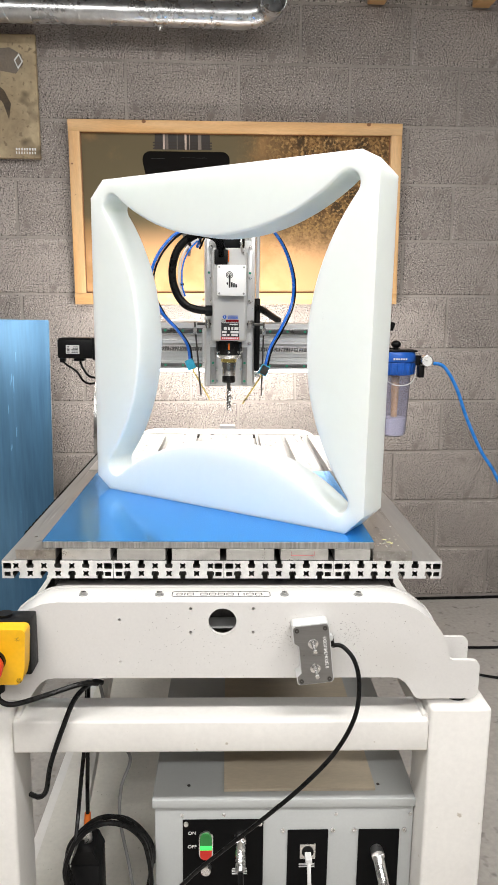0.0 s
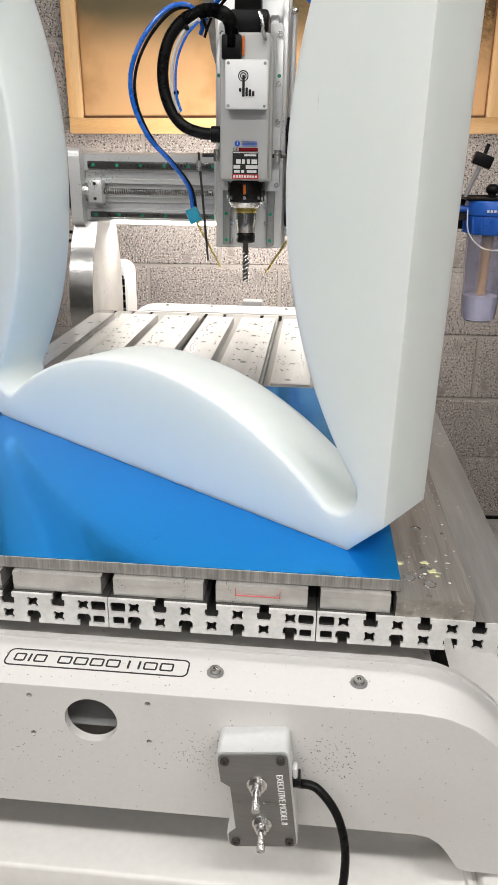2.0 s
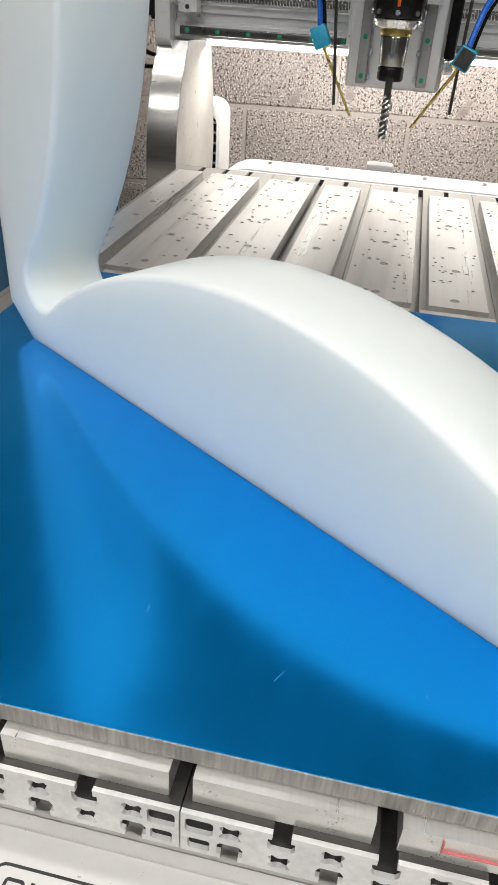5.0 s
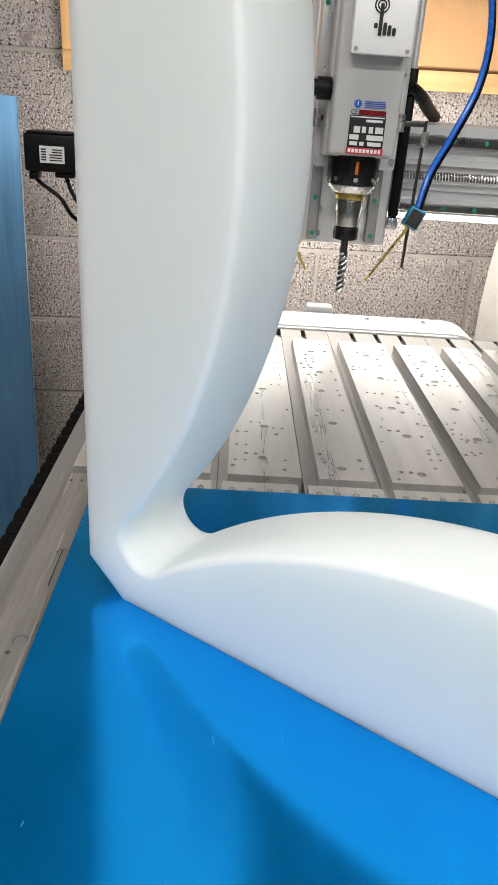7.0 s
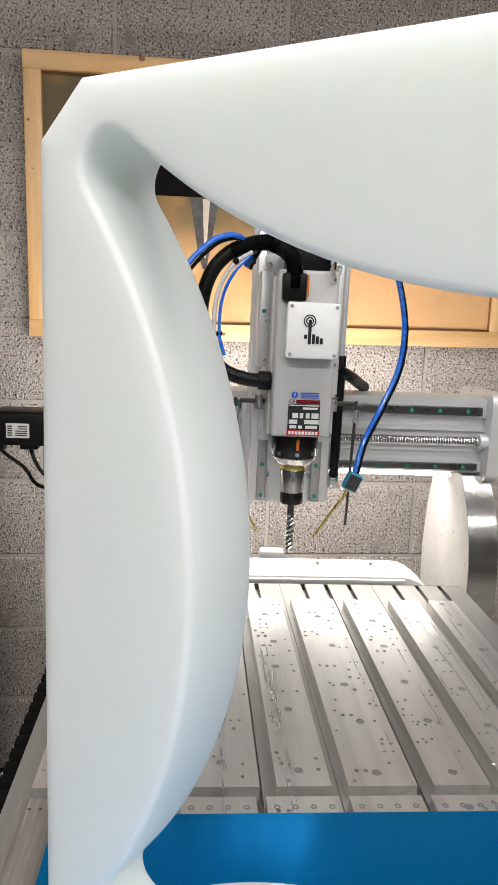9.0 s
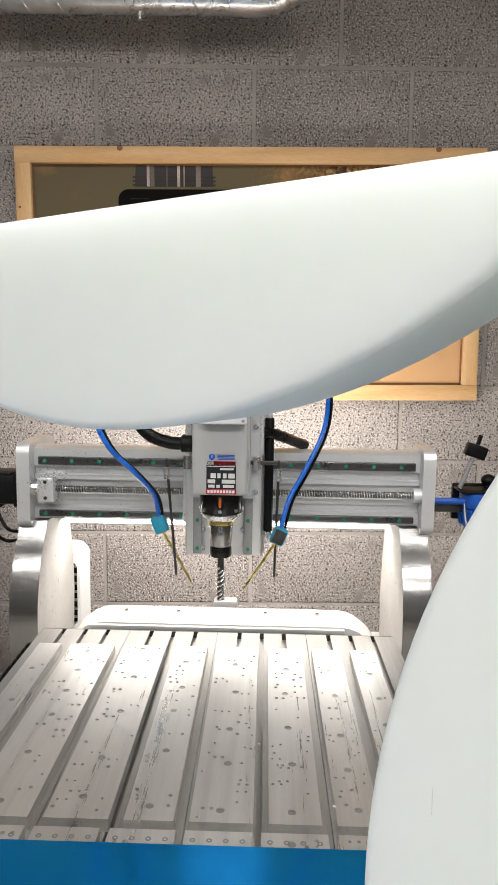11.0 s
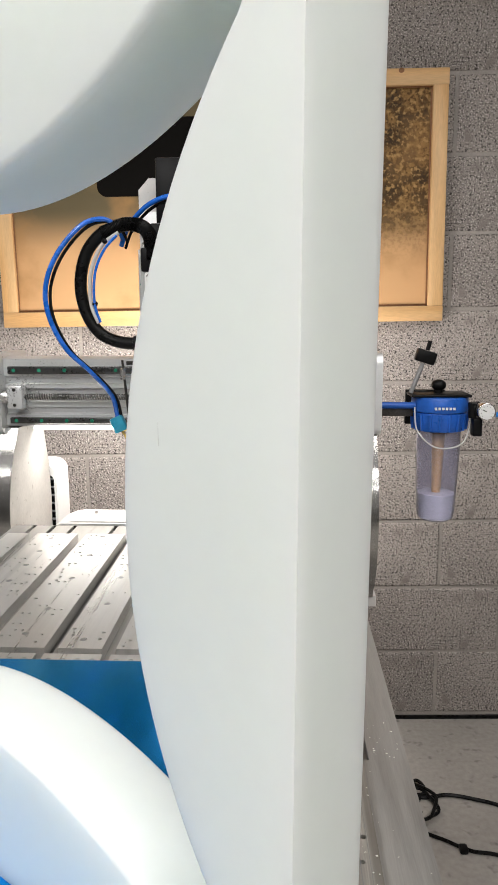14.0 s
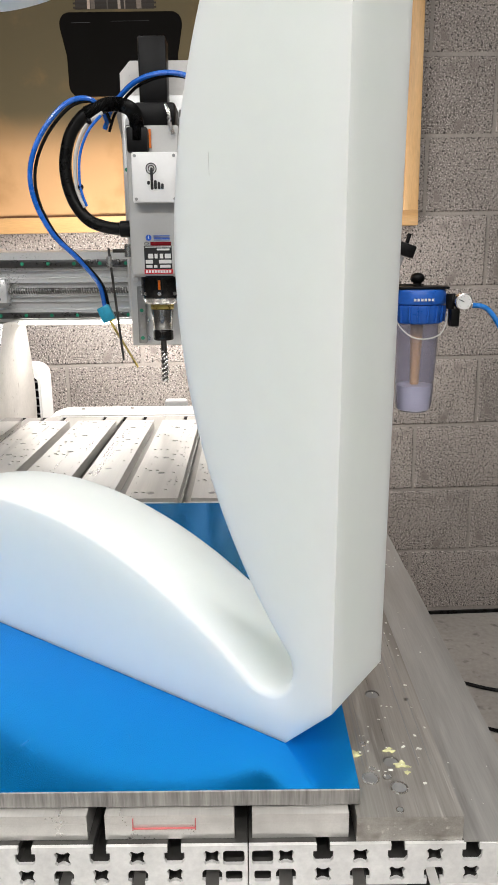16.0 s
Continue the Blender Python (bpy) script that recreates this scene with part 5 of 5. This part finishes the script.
# ---- work on the bed ----
plate = thing("film_covered_plate", (-0.193, 1.02, SLAT_T), "thick aluminium plate under glossy blue protective film", "plate", M)
PLX0, PLX1, PLY0, PLY1 = -0.470, 0.0855, 0.7645, 1.302
part("plate_body", box(PLX0, PLX1, PLY0, PLY1, SLAT_T + 0.0003, FILM_T - 0.0007, 0.0006, 1), PLATE_EDGE, plate, "sawn grey aluminium plate", smooth=None)
part("film", box(PLX0 + 0.0005, PLX1 - 0.0005, PLY0 + 0.0004, PLY1 - 0.0005, FILM_T - 0.0006, FILM_T), FILM, plate, "glossy blue film", smooth=None)
rf = random.Random(5)
for _ in range(14):
    px, py, a = rf.uniform(-0.44, 0.05), rf.uniform(0.78, 1.0), rf.uniform(60, 120)
    s = box(-0.00012, 0.00012, 0, rf.uniform(0.002, 0.008), 0, 0.0002)
    bmesh.ops.transform(s, matrix=pose(px, py, FILM_T, 0, 0, a - 90), verts=s.verts)
    part("scratch", s, mat("film_scratch", (0.08, 0.34, 0.70), 0.4, var=0.05, bump=0) if "film_scratch" not in bpy.data.materials else bpy.data.materials["film_scratch"], plate)


def pincushion(hw, bulge, cr, off=0.0):
    """A square opening whose four sides bow inwards and run smoothly into round corner pockets; off widens it."""
    mid, cc = hw - bulge, 0.2600
    d = cc - mid
    R = (d * d + cc * cc - cr * cr) / (2 * (d + cr))
    phi = math.atan2(cc, mid + R - cc)
    pts = []
    for q in range(4):
        co, si = math.cos(math.pi / 2 * q), math.sin(math.pi / 2 * q)
        seg = [(mid + R - (R - off) * math.cos(a), (R - off) * math.sin(a)) for a in (phi * (k / 20 - 1) for k in range(41))]
        turn = math.pi / 2 + 2 * phi
        seg += [(cc + (cr + off) * math.cos(a), cc + (cr + off) * math.sin(a)) for a in (-phi + turn * k / 14 for k in range(1, 14))]
        pts += [(u * co - v * si, u * si + v * co) for u, v in seg]
    return pts


TALL, WIDE = 1.0161, 0.9948
HW, DEP, CH, FR = 0.3135, 0.0755, 0.0345, 0.0050
oct_out = [(HW - 0.002, -HW + CH), (HW + 0.002, HW - CH - 0.001), (HW - CH + 0.004, HW - 0.004), (-HW + CH, HW - 0.005), (-HW, HW - CH - 0.003), (-HW, -HW + CH - 0.009), (-HW + CH, -HW), (HW - CH - 0.002, -HW)]
bm = bmesh.new()
turn = [math.pi / 2 * k / 6 for k in range(7)]
steps = [(FR - FR * math.sin(a), FR - FR * math.cos(a)) for a in turn] + [(0.0, DEP * 0.35), (0.0, DEP * 0.65)] + [(FR - FR * math.sin(a), DEP - FR + FR * math.cos(a)) for a in reversed(turn)]
loops = [[bm.verts.new((u * WIDE, d, v * TALL)) for u, v in pincushion(HW, 0.1225, 0.0205, o)] for o, d in steps]
for p, q in zip(loops, loops[1:]):
    for k in range(len(p)):
        j = (k + 1) % len(p)
        bm.faces.new((p[k], p[j], q[j], q[k]))
rims = []
for d in (0.0, DEP):
    vs = [bm.verts.new((u * WIDE, d, v * TALL)) for u, v in oct_out]
    rims.append(vs)
for k in range(8):
    j = (k + 1) % 8
    bm.faces.new((rims[0][k], rims[0][j], rims[1][j], rims[1][k]))
for vs, lp in ((rims[0], loops[0]), (rims[1], loops[-1])):
    ed = [bm.edges.get((vs[k], vs[(k + 1) % 8])) for k in range(8)] + [bm.edges.get((lp[k], lp[(k + 1) % len(lp)])) for k in range(len(lp))]
    bmesh.ops.triangle_fill(bm, use_beauty=True, edges=ed)
me = mesh_of("routed_frame", bm, HDPE, None, 25)
frame_ob = new("routed_frame", me)
frame_ob.matrix_basis = M @ pose(-0.1858, 0.9640, FILM_T + 0.0002 + HW * TALL, 0, 0, -34.50)
tagged(frame_ob, "milky white plastic square frame with a bowed opening, standing upright", "plastic frame")
ORIGIN[frame_ob.name] = Vector((0, 0, 0))
part("scratch", prism([(0.2212, 0.060), (0.2213, 0.054), (0.2214, 0.047), (0.2213, 0.047), (0.22115, 0.054)], [], "xz", -0.00025, 0.0002), mat("scratch_grey", (0.50, 0.51, 0.50), 0.6, var=0.1), frame_ob, "thin grey scratch")

# ---- switch box on the front beam ----
sw = thing("toggle_switch_box", (-0.023, 0.69, 0.69), "brushed metal switch box with two toggles on the white beam", "switch box", M)
tilt = Matrix.Translation((-0.0245, 0.690, 0.753)) @ pose(0, 0, 0, 0, -6.5, 0)


def on_box(b):
    bmesh.ops.transform(b, matrix=tilt, verts=b.verts)
    return b


outl = [(-0.022, 0.016), (-0.029, 0.022), *arc(-0.0235, 0.0435, 0.0055, 180, 90, 4), *arc(0.021, 0.0435, 0.0055, 90, 0, 4), *arc(0.021, -0.0435, 0.0055, 0, -90, 4), *arc(-0.0235, -0.0435, 0.0055, 270, 180, 4), (-0.029, -0.036), (-0.022, -0.030)]
SF = -0.0295
case = on_box(prism([(a * 1.05, b * 1.03) for a, b in outl], [], "xz", SF + 0.0018, -0.0004))
part("case", case, ANODISED, sw, "pale cast case with rounded corners", smooth=40)
fp = part("face_plate", on_box(prism(outl, [], "xz", SF, SF + 0.0017)), SMOKED, sw, "brushed dark steel face plate")
for a, b in ((-0.0235, 0.043), (0.021, 0.043), (-0.0235, -0.043), (0.021, -0.043)):
    part("plate_screw", on_box(prism(circle(a, b, 0.0036, 14), [circle(a, b, 0.0015, 6)], "xz", SF - 0.0016, SF + 0.0001)), DARK_STEEL, fp)
for b in (0.019, -0.023):
    part("toggle_washer", on_box(cyl((0.0, SF - 0.0012, b), (0.0, SF, b), 0.0082, None, 20)), POLISHED, fp)
    part("toggle_nut", on_box(cyl((0.0, SF - 0.005, b), (0.0, SF - 0.0012, b), 0.0066, None, 6)), POLISHED, fp)
    part("toggle_bushing", on_box(cyl((0.0, SF - 0.009, b), (0.0, SF - 0.005, b), 0.0042, None, 14)), POLISHED, fp)
    part("toggle_lever", on_box(cyl((0.0, SF - 0.009, b), (0.0005, SF - 0.023, b - 0.0035), 0.0024, 0.0034, 12)), POLISHED, fp)
letters("model_words", "EXECUTIVE MODEL 8", 0.0076, tilt @ pose(0.0185, SF - 0.0003, 0.002, 90, 90, 0), WHITE_INK, fp, squeeze=0.74)
part("side_clip", on_box(box(0.0278, 0.0325, -0.022, -0.012, 0.012, 0.026, 0.002)), ANODISED, sw)
part("gland", on_box(cyl((0.026, -0.017, 0.012), (0.034, -0.017, 0.012), 0.007, None, 12)), BLACK, sw)
part("cable", tube([(0.006, 0.674, 0.762), (0.022, 0.670, 0.762), (0.040, 0.660, 0.742), (0.047, 0.650, 0.705), (0.040, 0.642, 0.655), (0.010, 0.635, 0.600), (-0.040, 0.63, 0.545), (-0.10, 0.64, 0.48), (-0.16, 0.66, 0.41), (-0.22, 0.69, 0.33), (-0.27, 0.72, 0.24), (-0.29, 0.74, 0.13)], 0.0036, 10), RUBBER, sw, "black rubber cable")

# ---- emergency stop ----
es = thing("emergency_stop", (-0.497, 0.69, 0.73), "yellow emergency stop box with a red mushroom button", "switch", M)
EX0, EX1, EZ0, EZ1 = -0.556, -0.464, 0.722, 0.816
part("back_box", box(EX0 + 0.002, EX1 + 0.002, 0.648, 0.6895, EZ0 + 0.004, EZ1, 0.004), BLACK, es, "black back box")
part("cover", prism([(EX0, EZ0 + 0.004), *arc(EX1 - 0.016, EZ0 + 0.016, 0.012, 270, 340, 4), (EX1 - 0.001, EZ0 + 0.03), *arc(EX1 - 0.005, EZ1 - 0.009, 0.007, 0, 90, 4), (EX0, EZ1 - 0.002)], [], "xz", 0.620, 0.6475), YELLOW, es, "yellow plastic cover", smooth=50)
for px in (EX0 + 0.010, EX1 - 0.010):
    for pz in (EZ0 + 0.011, EZ1 - 0.016):
        part("cover_screw", cyl((px, 0.620, pz), (px, 0.6225, pz), 0.004, None, 12), DARK_STEEL, es)
part("collar", cyl((-0.509, 0.612, 0.765), (-0.509, 0.6215, 0.765), 0.017, None, 24), BLACK, es)
part("mushroom_button", cyl((-0.509, 0.586, 0.765), (-0.509, 0.6115, 0.765), 0.0215, 0.017, 28, bev=0.005), RED, es, "red mushroom button")
part("top_port", cyl((-0.506, 0.668, 0.8165), (-0.506, 0.668, 0.820), 0.012, None, 20), BLACK, es)
part("cable_gland", cyl((-0.515, 0.645, 0.702), (-0.515, 0.645, 0.7215), 0.011, None, 16), BLACK, es)
part("cable", tube([(-0.515, 0.645, 0.702), (-0.512, 0.642, 0.688), (-0.490, 0.640, 0.682), (-0.44, 0.655, 0.690), (-0.405, 0.675, 0.693), (-0.385, 0.690, 0.690), (-0.372, 0.70, 0.683)], 0.0042, 8), RUBBER, es)
part("cable", tube([(-0.365, 0.705, 0.682), (-0.380, 0.695, 0.688), (-0.405, 0.68, 0.668), (-0.425, 0.67, 0.62), (-0.445, 0.668, 0.56), (-0.455, 0.672, 0.51), (-0.468, 0.676, 0.495), (-0.485, 0.685, 0.494)], 0.0042, 8), RUBBER, es)

# ---- stand ----
st = thing("machine_stand", (CX, 1.35, FLOOR_Z), "heavy white welded steel stand with a lower shelf", "stand", M)
LEG = ((-0.612, -0.508), (0.172, 0.274))
for ly0, ly1 in ((0.678, 0.778), (2.10, 2.20)):
    for lx0, lx1 in LEG:
        part("leg", box(lx0, lx1, ly0, ly1, FLOOR_Z + 0.008, 0.6485, 0.006, 3), STAND_WHITE, st)
    part("cross_rail", box(-0.5075, 0.1715, ly0 + 0.002, ly1 - 0.022, 0.571, 0.627, 0.004, 3), STAND_WHITE, st)
    for wx in (-0.5035, 0.1675):
        part("weld_bead", tube([(wx, ly0 + 0.012, 0.6265), (wx, ly0 + 0.04, 0.628), (wx, ly1 - 0.026, 0.6265)], 0.0055, 8), STAND_WHITE, st)
for lx0, lx1 in LEG:
    part("side_rail", box(lx0 + 0.012, lx1 - 0.012, 0.7785, 2.0995, 0.55, 0.64, 0.005), STAND_WHITE, st)
    part("low_rail", box(lx0 + 0.012, lx1 - 0.012, 0.7785, 2.0995, 0.03, 0.09, 0.005), STAND_WHITE, st)
part("shelf", box(-0.575, 0.255, 0.70, 2.18, 0.0905, 0.0995, 0.002), CREAM, st, "dusty cream lower shelf")
part("shelf_lip", box(-0.5115, 0.1665, 0.682, 0.700, 0.04, 0.1, 0.003), STAND_WHITE, st)
part("diagonal_brace", prism([(0.80, 0.10), (0.86, 0.10), (2.05, 0.50), (2.05, 0.55), (1.99, 0.55)], [], "yz", -0.487, -0.470), STAND_WHITE, st)
part("underside_tray", box(-0.40, -0.30, 0.95, 1.6, 0.60, 0.64, 0.003), STAND_WHITE, st)

# ---- control cabinet ----
CF, CT, CB = 0.735, 0.445, 0.1
cab = thing("control_cabinet", (-0.058, 0.95, CB), "grey steel control cabinet with black connector panels on the shelf", "cabinet", M)
CXA, CXB = -0.288, 0.173
part("body", box(CXA + 0.002, CXB - 0.002, CF, 1.20, CB + 0.0002, CT - 0.0165, 0.003), CABINET, cab)
part("lid", box(CXA - 0.002, CXB + 0.002, CF - 0.004, 1.205, CT - 0.0163, CT, 0.0018), CABINET, cab)
for px in (CXA + 0.06, CXB - 0.06):
    part("lid_screw", cyl((px, CF + 0.035, CT), (px, CF + 0.035, CT + 0.001), 0.003, None, 10), DARK_STEEL, cab)
for px in (CXA + 0.05, -0.165, CXB - 0.14, CXB - 0.008):
    part("case_screw", cyl((px, CF - 0.0015, CT - 0.032), (px, CF + 0.0005, CT - 0.032), 0.0032, None, 10), POLISHED, cab)
panels = ((-0.237, -0.095, 0.405), (-0.052, 0.020, 0.383), (0.074, 0.147, 0.383))
for x0, x1, z1 in panels:
    pn = part("connector_panel", box(x0, x1, CF - 0.0028, CF - 0.0002, 0.16, z1, 0.001), PANEL, cab, "black connector panel")
    for px in ((x0 - 0.008, x1 + 0.008) if x0 > -0.1 else (x0 + 0.006, x1 - 0.006)):
        bolt("panel_screw", (px, CF - (0.0002 if x0 > -0.1 else 0.003), z1 - 0.001 if x0 > -0.1 else z1 - 0.007), (0, -1, 0), 0.0042, 0.003, pn)
    if x0 < -0.2:
        sxx = -0.196
        part("switch_bezel", prism(rrect(sxx - 0.0125, sxx + 0.0125, 0.328, 0.384, 0.0122, 6), [], "xz", CF - 0.0065, CF - 0.003), POLISHED, pn, "chrome bezel")
        part("on_button", prism(arc(sxx, 0.3715, 0.0105, 0, 180, 8) + [(sxx - 0.0105, 0.359), (sxx + 0.0105, 0.359)], [], "xz", CF - 0.0095, CF - 0.0066), mat("green_button", (0.03, 0.22, 0.05), 0.35, var=0.05), pn, "green button")
        part("lit_window", box(sxx - 0.0105, sxx + 0.0105, CF - 0.0095, CF - 0.0066, 0.3495, 0.3585, 0.001), GREEN_LIT, pn, "lit green window")
        part("off_button", prism(arc(sxx, 0.3405, 0.0105, 180, 360, 8) + [(sxx + 0.0105, 0.349), (sxx - 0.0105, 0.349)], [], "xz", CF - 0.0095, CF - 0.0066), RED, pn, "red button")
        letters("on_word", "ON", 0.009, pose(-0.2205, CF - 0.0031, 0.379, 90, 0, 0), WHITE_INK, pn)
        letters("off_word", "OFF", 0.009, pose(-0.2205, CF - 0.0031, 0.352, 90, 0, 0), WHITE_INK, pn)
        part("knurled_ring", cyl((-0.136, CF - 0.018, 0.372), (-0.136, CF - 0.003, 0.372), 0.0105, None, 14), POLISHED, pn)
        part("plug", cyl((-0.136, CF - 0.055, 0.345), (-0.136, CF - 0.018, 0.370), 0.0085, 0.0095, 14, bev=0.001), POLISHED, pn, "metal connector plug")
        part("plug_cable", tube([(-0.136, CF - 0.055, 0.345), (-0.135, CF - 0.065, 0.325), (-0.130, CF - 0.06, 0.29), (-0.118, CF - 0.05, 0.24), (-0.10, CF - 0.04, 0.17), (-0.09, CF - 0.03, 0.105)], 0.005, 8), RUBBER, pn)
        part("selector", cyl((-0.196, CF - 0.016, 0.312), (-0.196, CF - 0.003, 0.312), 0.0085, 0.0095, 12), POLISHED, pn)
        for k in range(3):
            part("caption_bar", box(-0.150, -0.123, CF - 0.0034, CF - 0.0029, 0.296 + 0.005 * k, 0.2985 + 0.005 * k), WHITE_INK, pn)
    elif x0 < 0:
        part("socket_frame", box(-0.030, -0.002, CF - 0.006, CF - 0.003, 0.327, 0.357, 0.001), POLISHED, pn)
        part("socket", cyl((-0.016, CF - 0.008, 0.343), (-0.016, CF - 0.0055, 0.343), 0.0105, None, 18), BLACK, pn)
        part("data_plug", box(-0.0215, -0.0105, CF - 0.028, CF - 0.008, 0.334, 0.344, 0.001), WHITE_PL, pn)
        part("data_cable", tube([(-0.016, CF - 0.026, 0.336), (-0.016, CF - 0.034, 0.32), (-0.015, CF - 0.035, 0.27), (-0.018, CF - 0.032, 0.20), (-0.02, CF - 0.03, 0.105)], 0.0036, 8), WHITE_PL, pn)
        for k in range(2):
            part("caption_bar", box(-0.031, -0.003, CF - 0.0034, CF - 0.0029, 0.309 + 0.005 * k, 0.3115 + 0.005 * k), WHITE_INK, pn)
    else:
        part("knurled_ring", cyl((0.107, CF - 0.02, 0.343), (0.107, CF - 0.003, 0.343), 0.0115, None, 16), POLISHED, pn)
        part("plug", cyl((0.114, CF - 0.055, 0.302), (0.107, CF - 0.018, 0.343), 0.009, 0.010, 14, bev=0.001), POLISHED, pn, "metal connector plug")
        part("plug_cable", tube([(0.114, CF - 0.055, 0.302), (0.118, CF - 0.06, 0.27), (0.122, CF - 0.05, 0.20), (0.125, CF - 0.04, 0.105)], 0.0055, 8), RUBBER, pn)
bd = solo("offcut_board", box(-0.165, 0.105, 0.752, 1.16, CT + 0.0003, CT + 0.0063, 0.001), PLY, (-0.03, 0.95, CT), "pale thin board offcut lying on the cabinet", "board", M)

# ---- small device and coiled cable on the shelf ----
dv = thing("black_sensor_box", (-0.425, 0.80, 0.1), "black power brick with orange cable connector on the shelf", "device", M)
part("case", box(-0.437, -0.385, 0.735, 0.80, 0.1002, 0.312, 0.006), BLACK, dv)
part("top_slope", prism([(-0.437, 0.3125), (-0.385, 0.3125), (-0.396, 0.338), (-0.426, 0.338)], [], "xz", 0.738, 0.797), BLACK, dv)
part("plug", cyl((-0.411, 0.768, 0.3385), (-0.411, 0.768, 0.362), 0.009, 0.0075, 14), POLISHED, dv)
part("orange_boot", cyl((-0.411, 0.768, 0.3625), (-0.409, 0.766, 0.395), 0.0070, 0.0055, 12), ORANGE, dv)
part("cable", tube([(-0.409, 0.766, 0.395), (-0.408, 0.765, 0.44), (-0.406, 0.765, 0.50), (-0.405, 0.77, 0.56), (-0.405, 0.79, 0.64)], 0.0036, 8), RUBBER, dv)
cl = thing("coiled_cable", (-0.363, 0.715, 0.25), "coil of black rubber cable hung on the power brick", "cable", M)
cp = []
for k in range(62):
    a = 2 * math.pi * k / 18
    cp.append((-0.363 + (0.074 + 0.0035 * math.sin(k * 1.7)) * math.cos(a), 0.728 - 0.0008 * k / 2 + 0.010 * math.sin(a), 0.325 + (0.088 + 0.004 * math.sin(k * 0.9)) * math.sin(a)))
part("coil", tube(cp, 0.0042, 7, 3), RUBBER, cl)
part("tail", tube([cp[-1], (-0.42, 0.745, 0.42), (-0.418, 0.76, 0.46), (-0.412, 0.775, 0.53), (-0.41, 0.80, 0.62)], 0.0036, 7), RUBBER, cl)
gc = thing("grey_cable", (-0.33, 0.85, 0.1), "thin grey cable hanging under the machine", "cable", M)
part("line", tube([(-0.40, 0.86, 0.60), (-0.375, 0.85, 0.50), (-0.342, 0.84, 0.455), (-0.358, 0.83, 0.40), (-0.362, 0.83, 0.33), (-0.345, 0.83, 0.22), (-0.335, 0.84, 0.106)], 0.0032, 7), GREY_CABLE, gc)
hc = thing("hanging_conduit", (-0.26, 1.1, 0.66), "thick black conduit hanging under the bed", "conduit", M)
part("hose", tube([(-0.20, 0.92, 0.744), (-0.235, 0.90, 0.705), (-0.26, 0.95, 0.67), (-0.27, 1.05, 0.66), (-0.27, 1.2, 0.665), (-0.27, 1.4, 0.744)], 0.014, 10), RUBBER, hc)
hc2 = thing("hanging_conduit", (-0.40, 1.1, 0.66), "thick black conduit hanging under the bed", "conduit", M)
part("hose", tube([(-0.44, 0.86, 0.744), (-0.435, 0.865, 0.71), (-0.41, 0.90, 0.68), (-0.40, 1.0, 0.665), (-0.40, 1.15, 0.67), (-0.40, 1.35, 0.744)], 0.014, 10), RUBBER, hc2)

# ---- cable on the floor ----
fc = thing("floor_cable", (0.62, 2.2, FLOOR_Z), "black mains cable tangled on the concrete floor", "cable")
part("line", tube([(0.46, 2.10, -0.049), (0.50, 2.30, -0.049), (0.535, 2.36, -0.049), (0.52, 2.40, -0.045), (0.49, 2.37, -0.042), (0.52, 2.33, -0.049), (0.60, 2.34, -0.049), (0.70, 2.31, -0.049), (0.85, 2.25, -0.049), (1.2, 2.25, -0.049)], 0.0055, 8), RUBBER, fc)
part("line", tube([(0.47, 2.20, -0.049), (0.54, 2.16, -0.049), (0.60, 2.12, -0.049), (0.68, 2.10, -0.049), (0.9, 2.0, -0.049), (1.2, 1.95, -0.049)], 0.005, 8), RUBBER, fc)
coil_pts = [(0.50 + (0.05 + 0.008 * math.sin(k * 1.3)) * math.cos(k * 0.52), 2.285 + (0.062 + 0.01 * math.cos(k * 0.9)) * math.sin(k * 0.52), -0.049 + 0.0009 * k) for k in range(34)]
part("loop", tube(coil_pts, 0.005, 8, 4), RUBBER, fc)
part("plug", box(0.570, 0.592, 2.11, 2.135, -0.0545, -0.037, 0.005), BLACK, fc)

# ---- concrete blocks of the wall ----
def block_mesh(w, h):
    b = bmesh.new()
    f, c = 0.0, 0.0035
    lo = [b.verts.new(p) for p in ((-w / 2, 0.02, 0), (w / 2, 0.02, 0), (w / 2, 0.02, h), (-w / 2, 0.02, h))]
    mid = [b.verts.new(p) for p in ((-w / 2, c, 0), (w / 2, c, 0), (w / 2, c, h), (-w / 2, c, h))]
    hi = [b.verts.new(p) for p in ((-w / 2 + c, f, c), (w / 2 - c, f, c), (w / 2 - c, f, h - c), (-w / 2 + c, f, h - c))]
    for p, q in ((lo, mid), (mid, hi)):
        for k in range(4):
            b.faces.new((p[k], p[(k + 1) % 4], q[(k + 1) % 4], q[k]))
    b.faces.new(hi)
    return mesh_of("block", b, BLOCK)


BLOCK_ME = block_mesh(0.4445, 0.2180)
rb = random.Random(21)
org = ORIGIN[wall_back.name]
for row in range(-1, 11):
    z = 0.2007 + 0.2294 * row
    shift = -0.207 if row % 2 else 0.0
    for k in range(-9, 6):
        xc = 0.634 + 0.456 * k + shift
        o = new("block", BLOCK_ME)
        o.parent = wall_back
        o.matrix_basis = Matrix.Translation(Vector((xc, WALL_Y + rb.uniform(-0.0012, 0.0012), z)) - org) @ pose(0, 0, 0, 0, rb.uniform(-0.12, 0.12), 0)
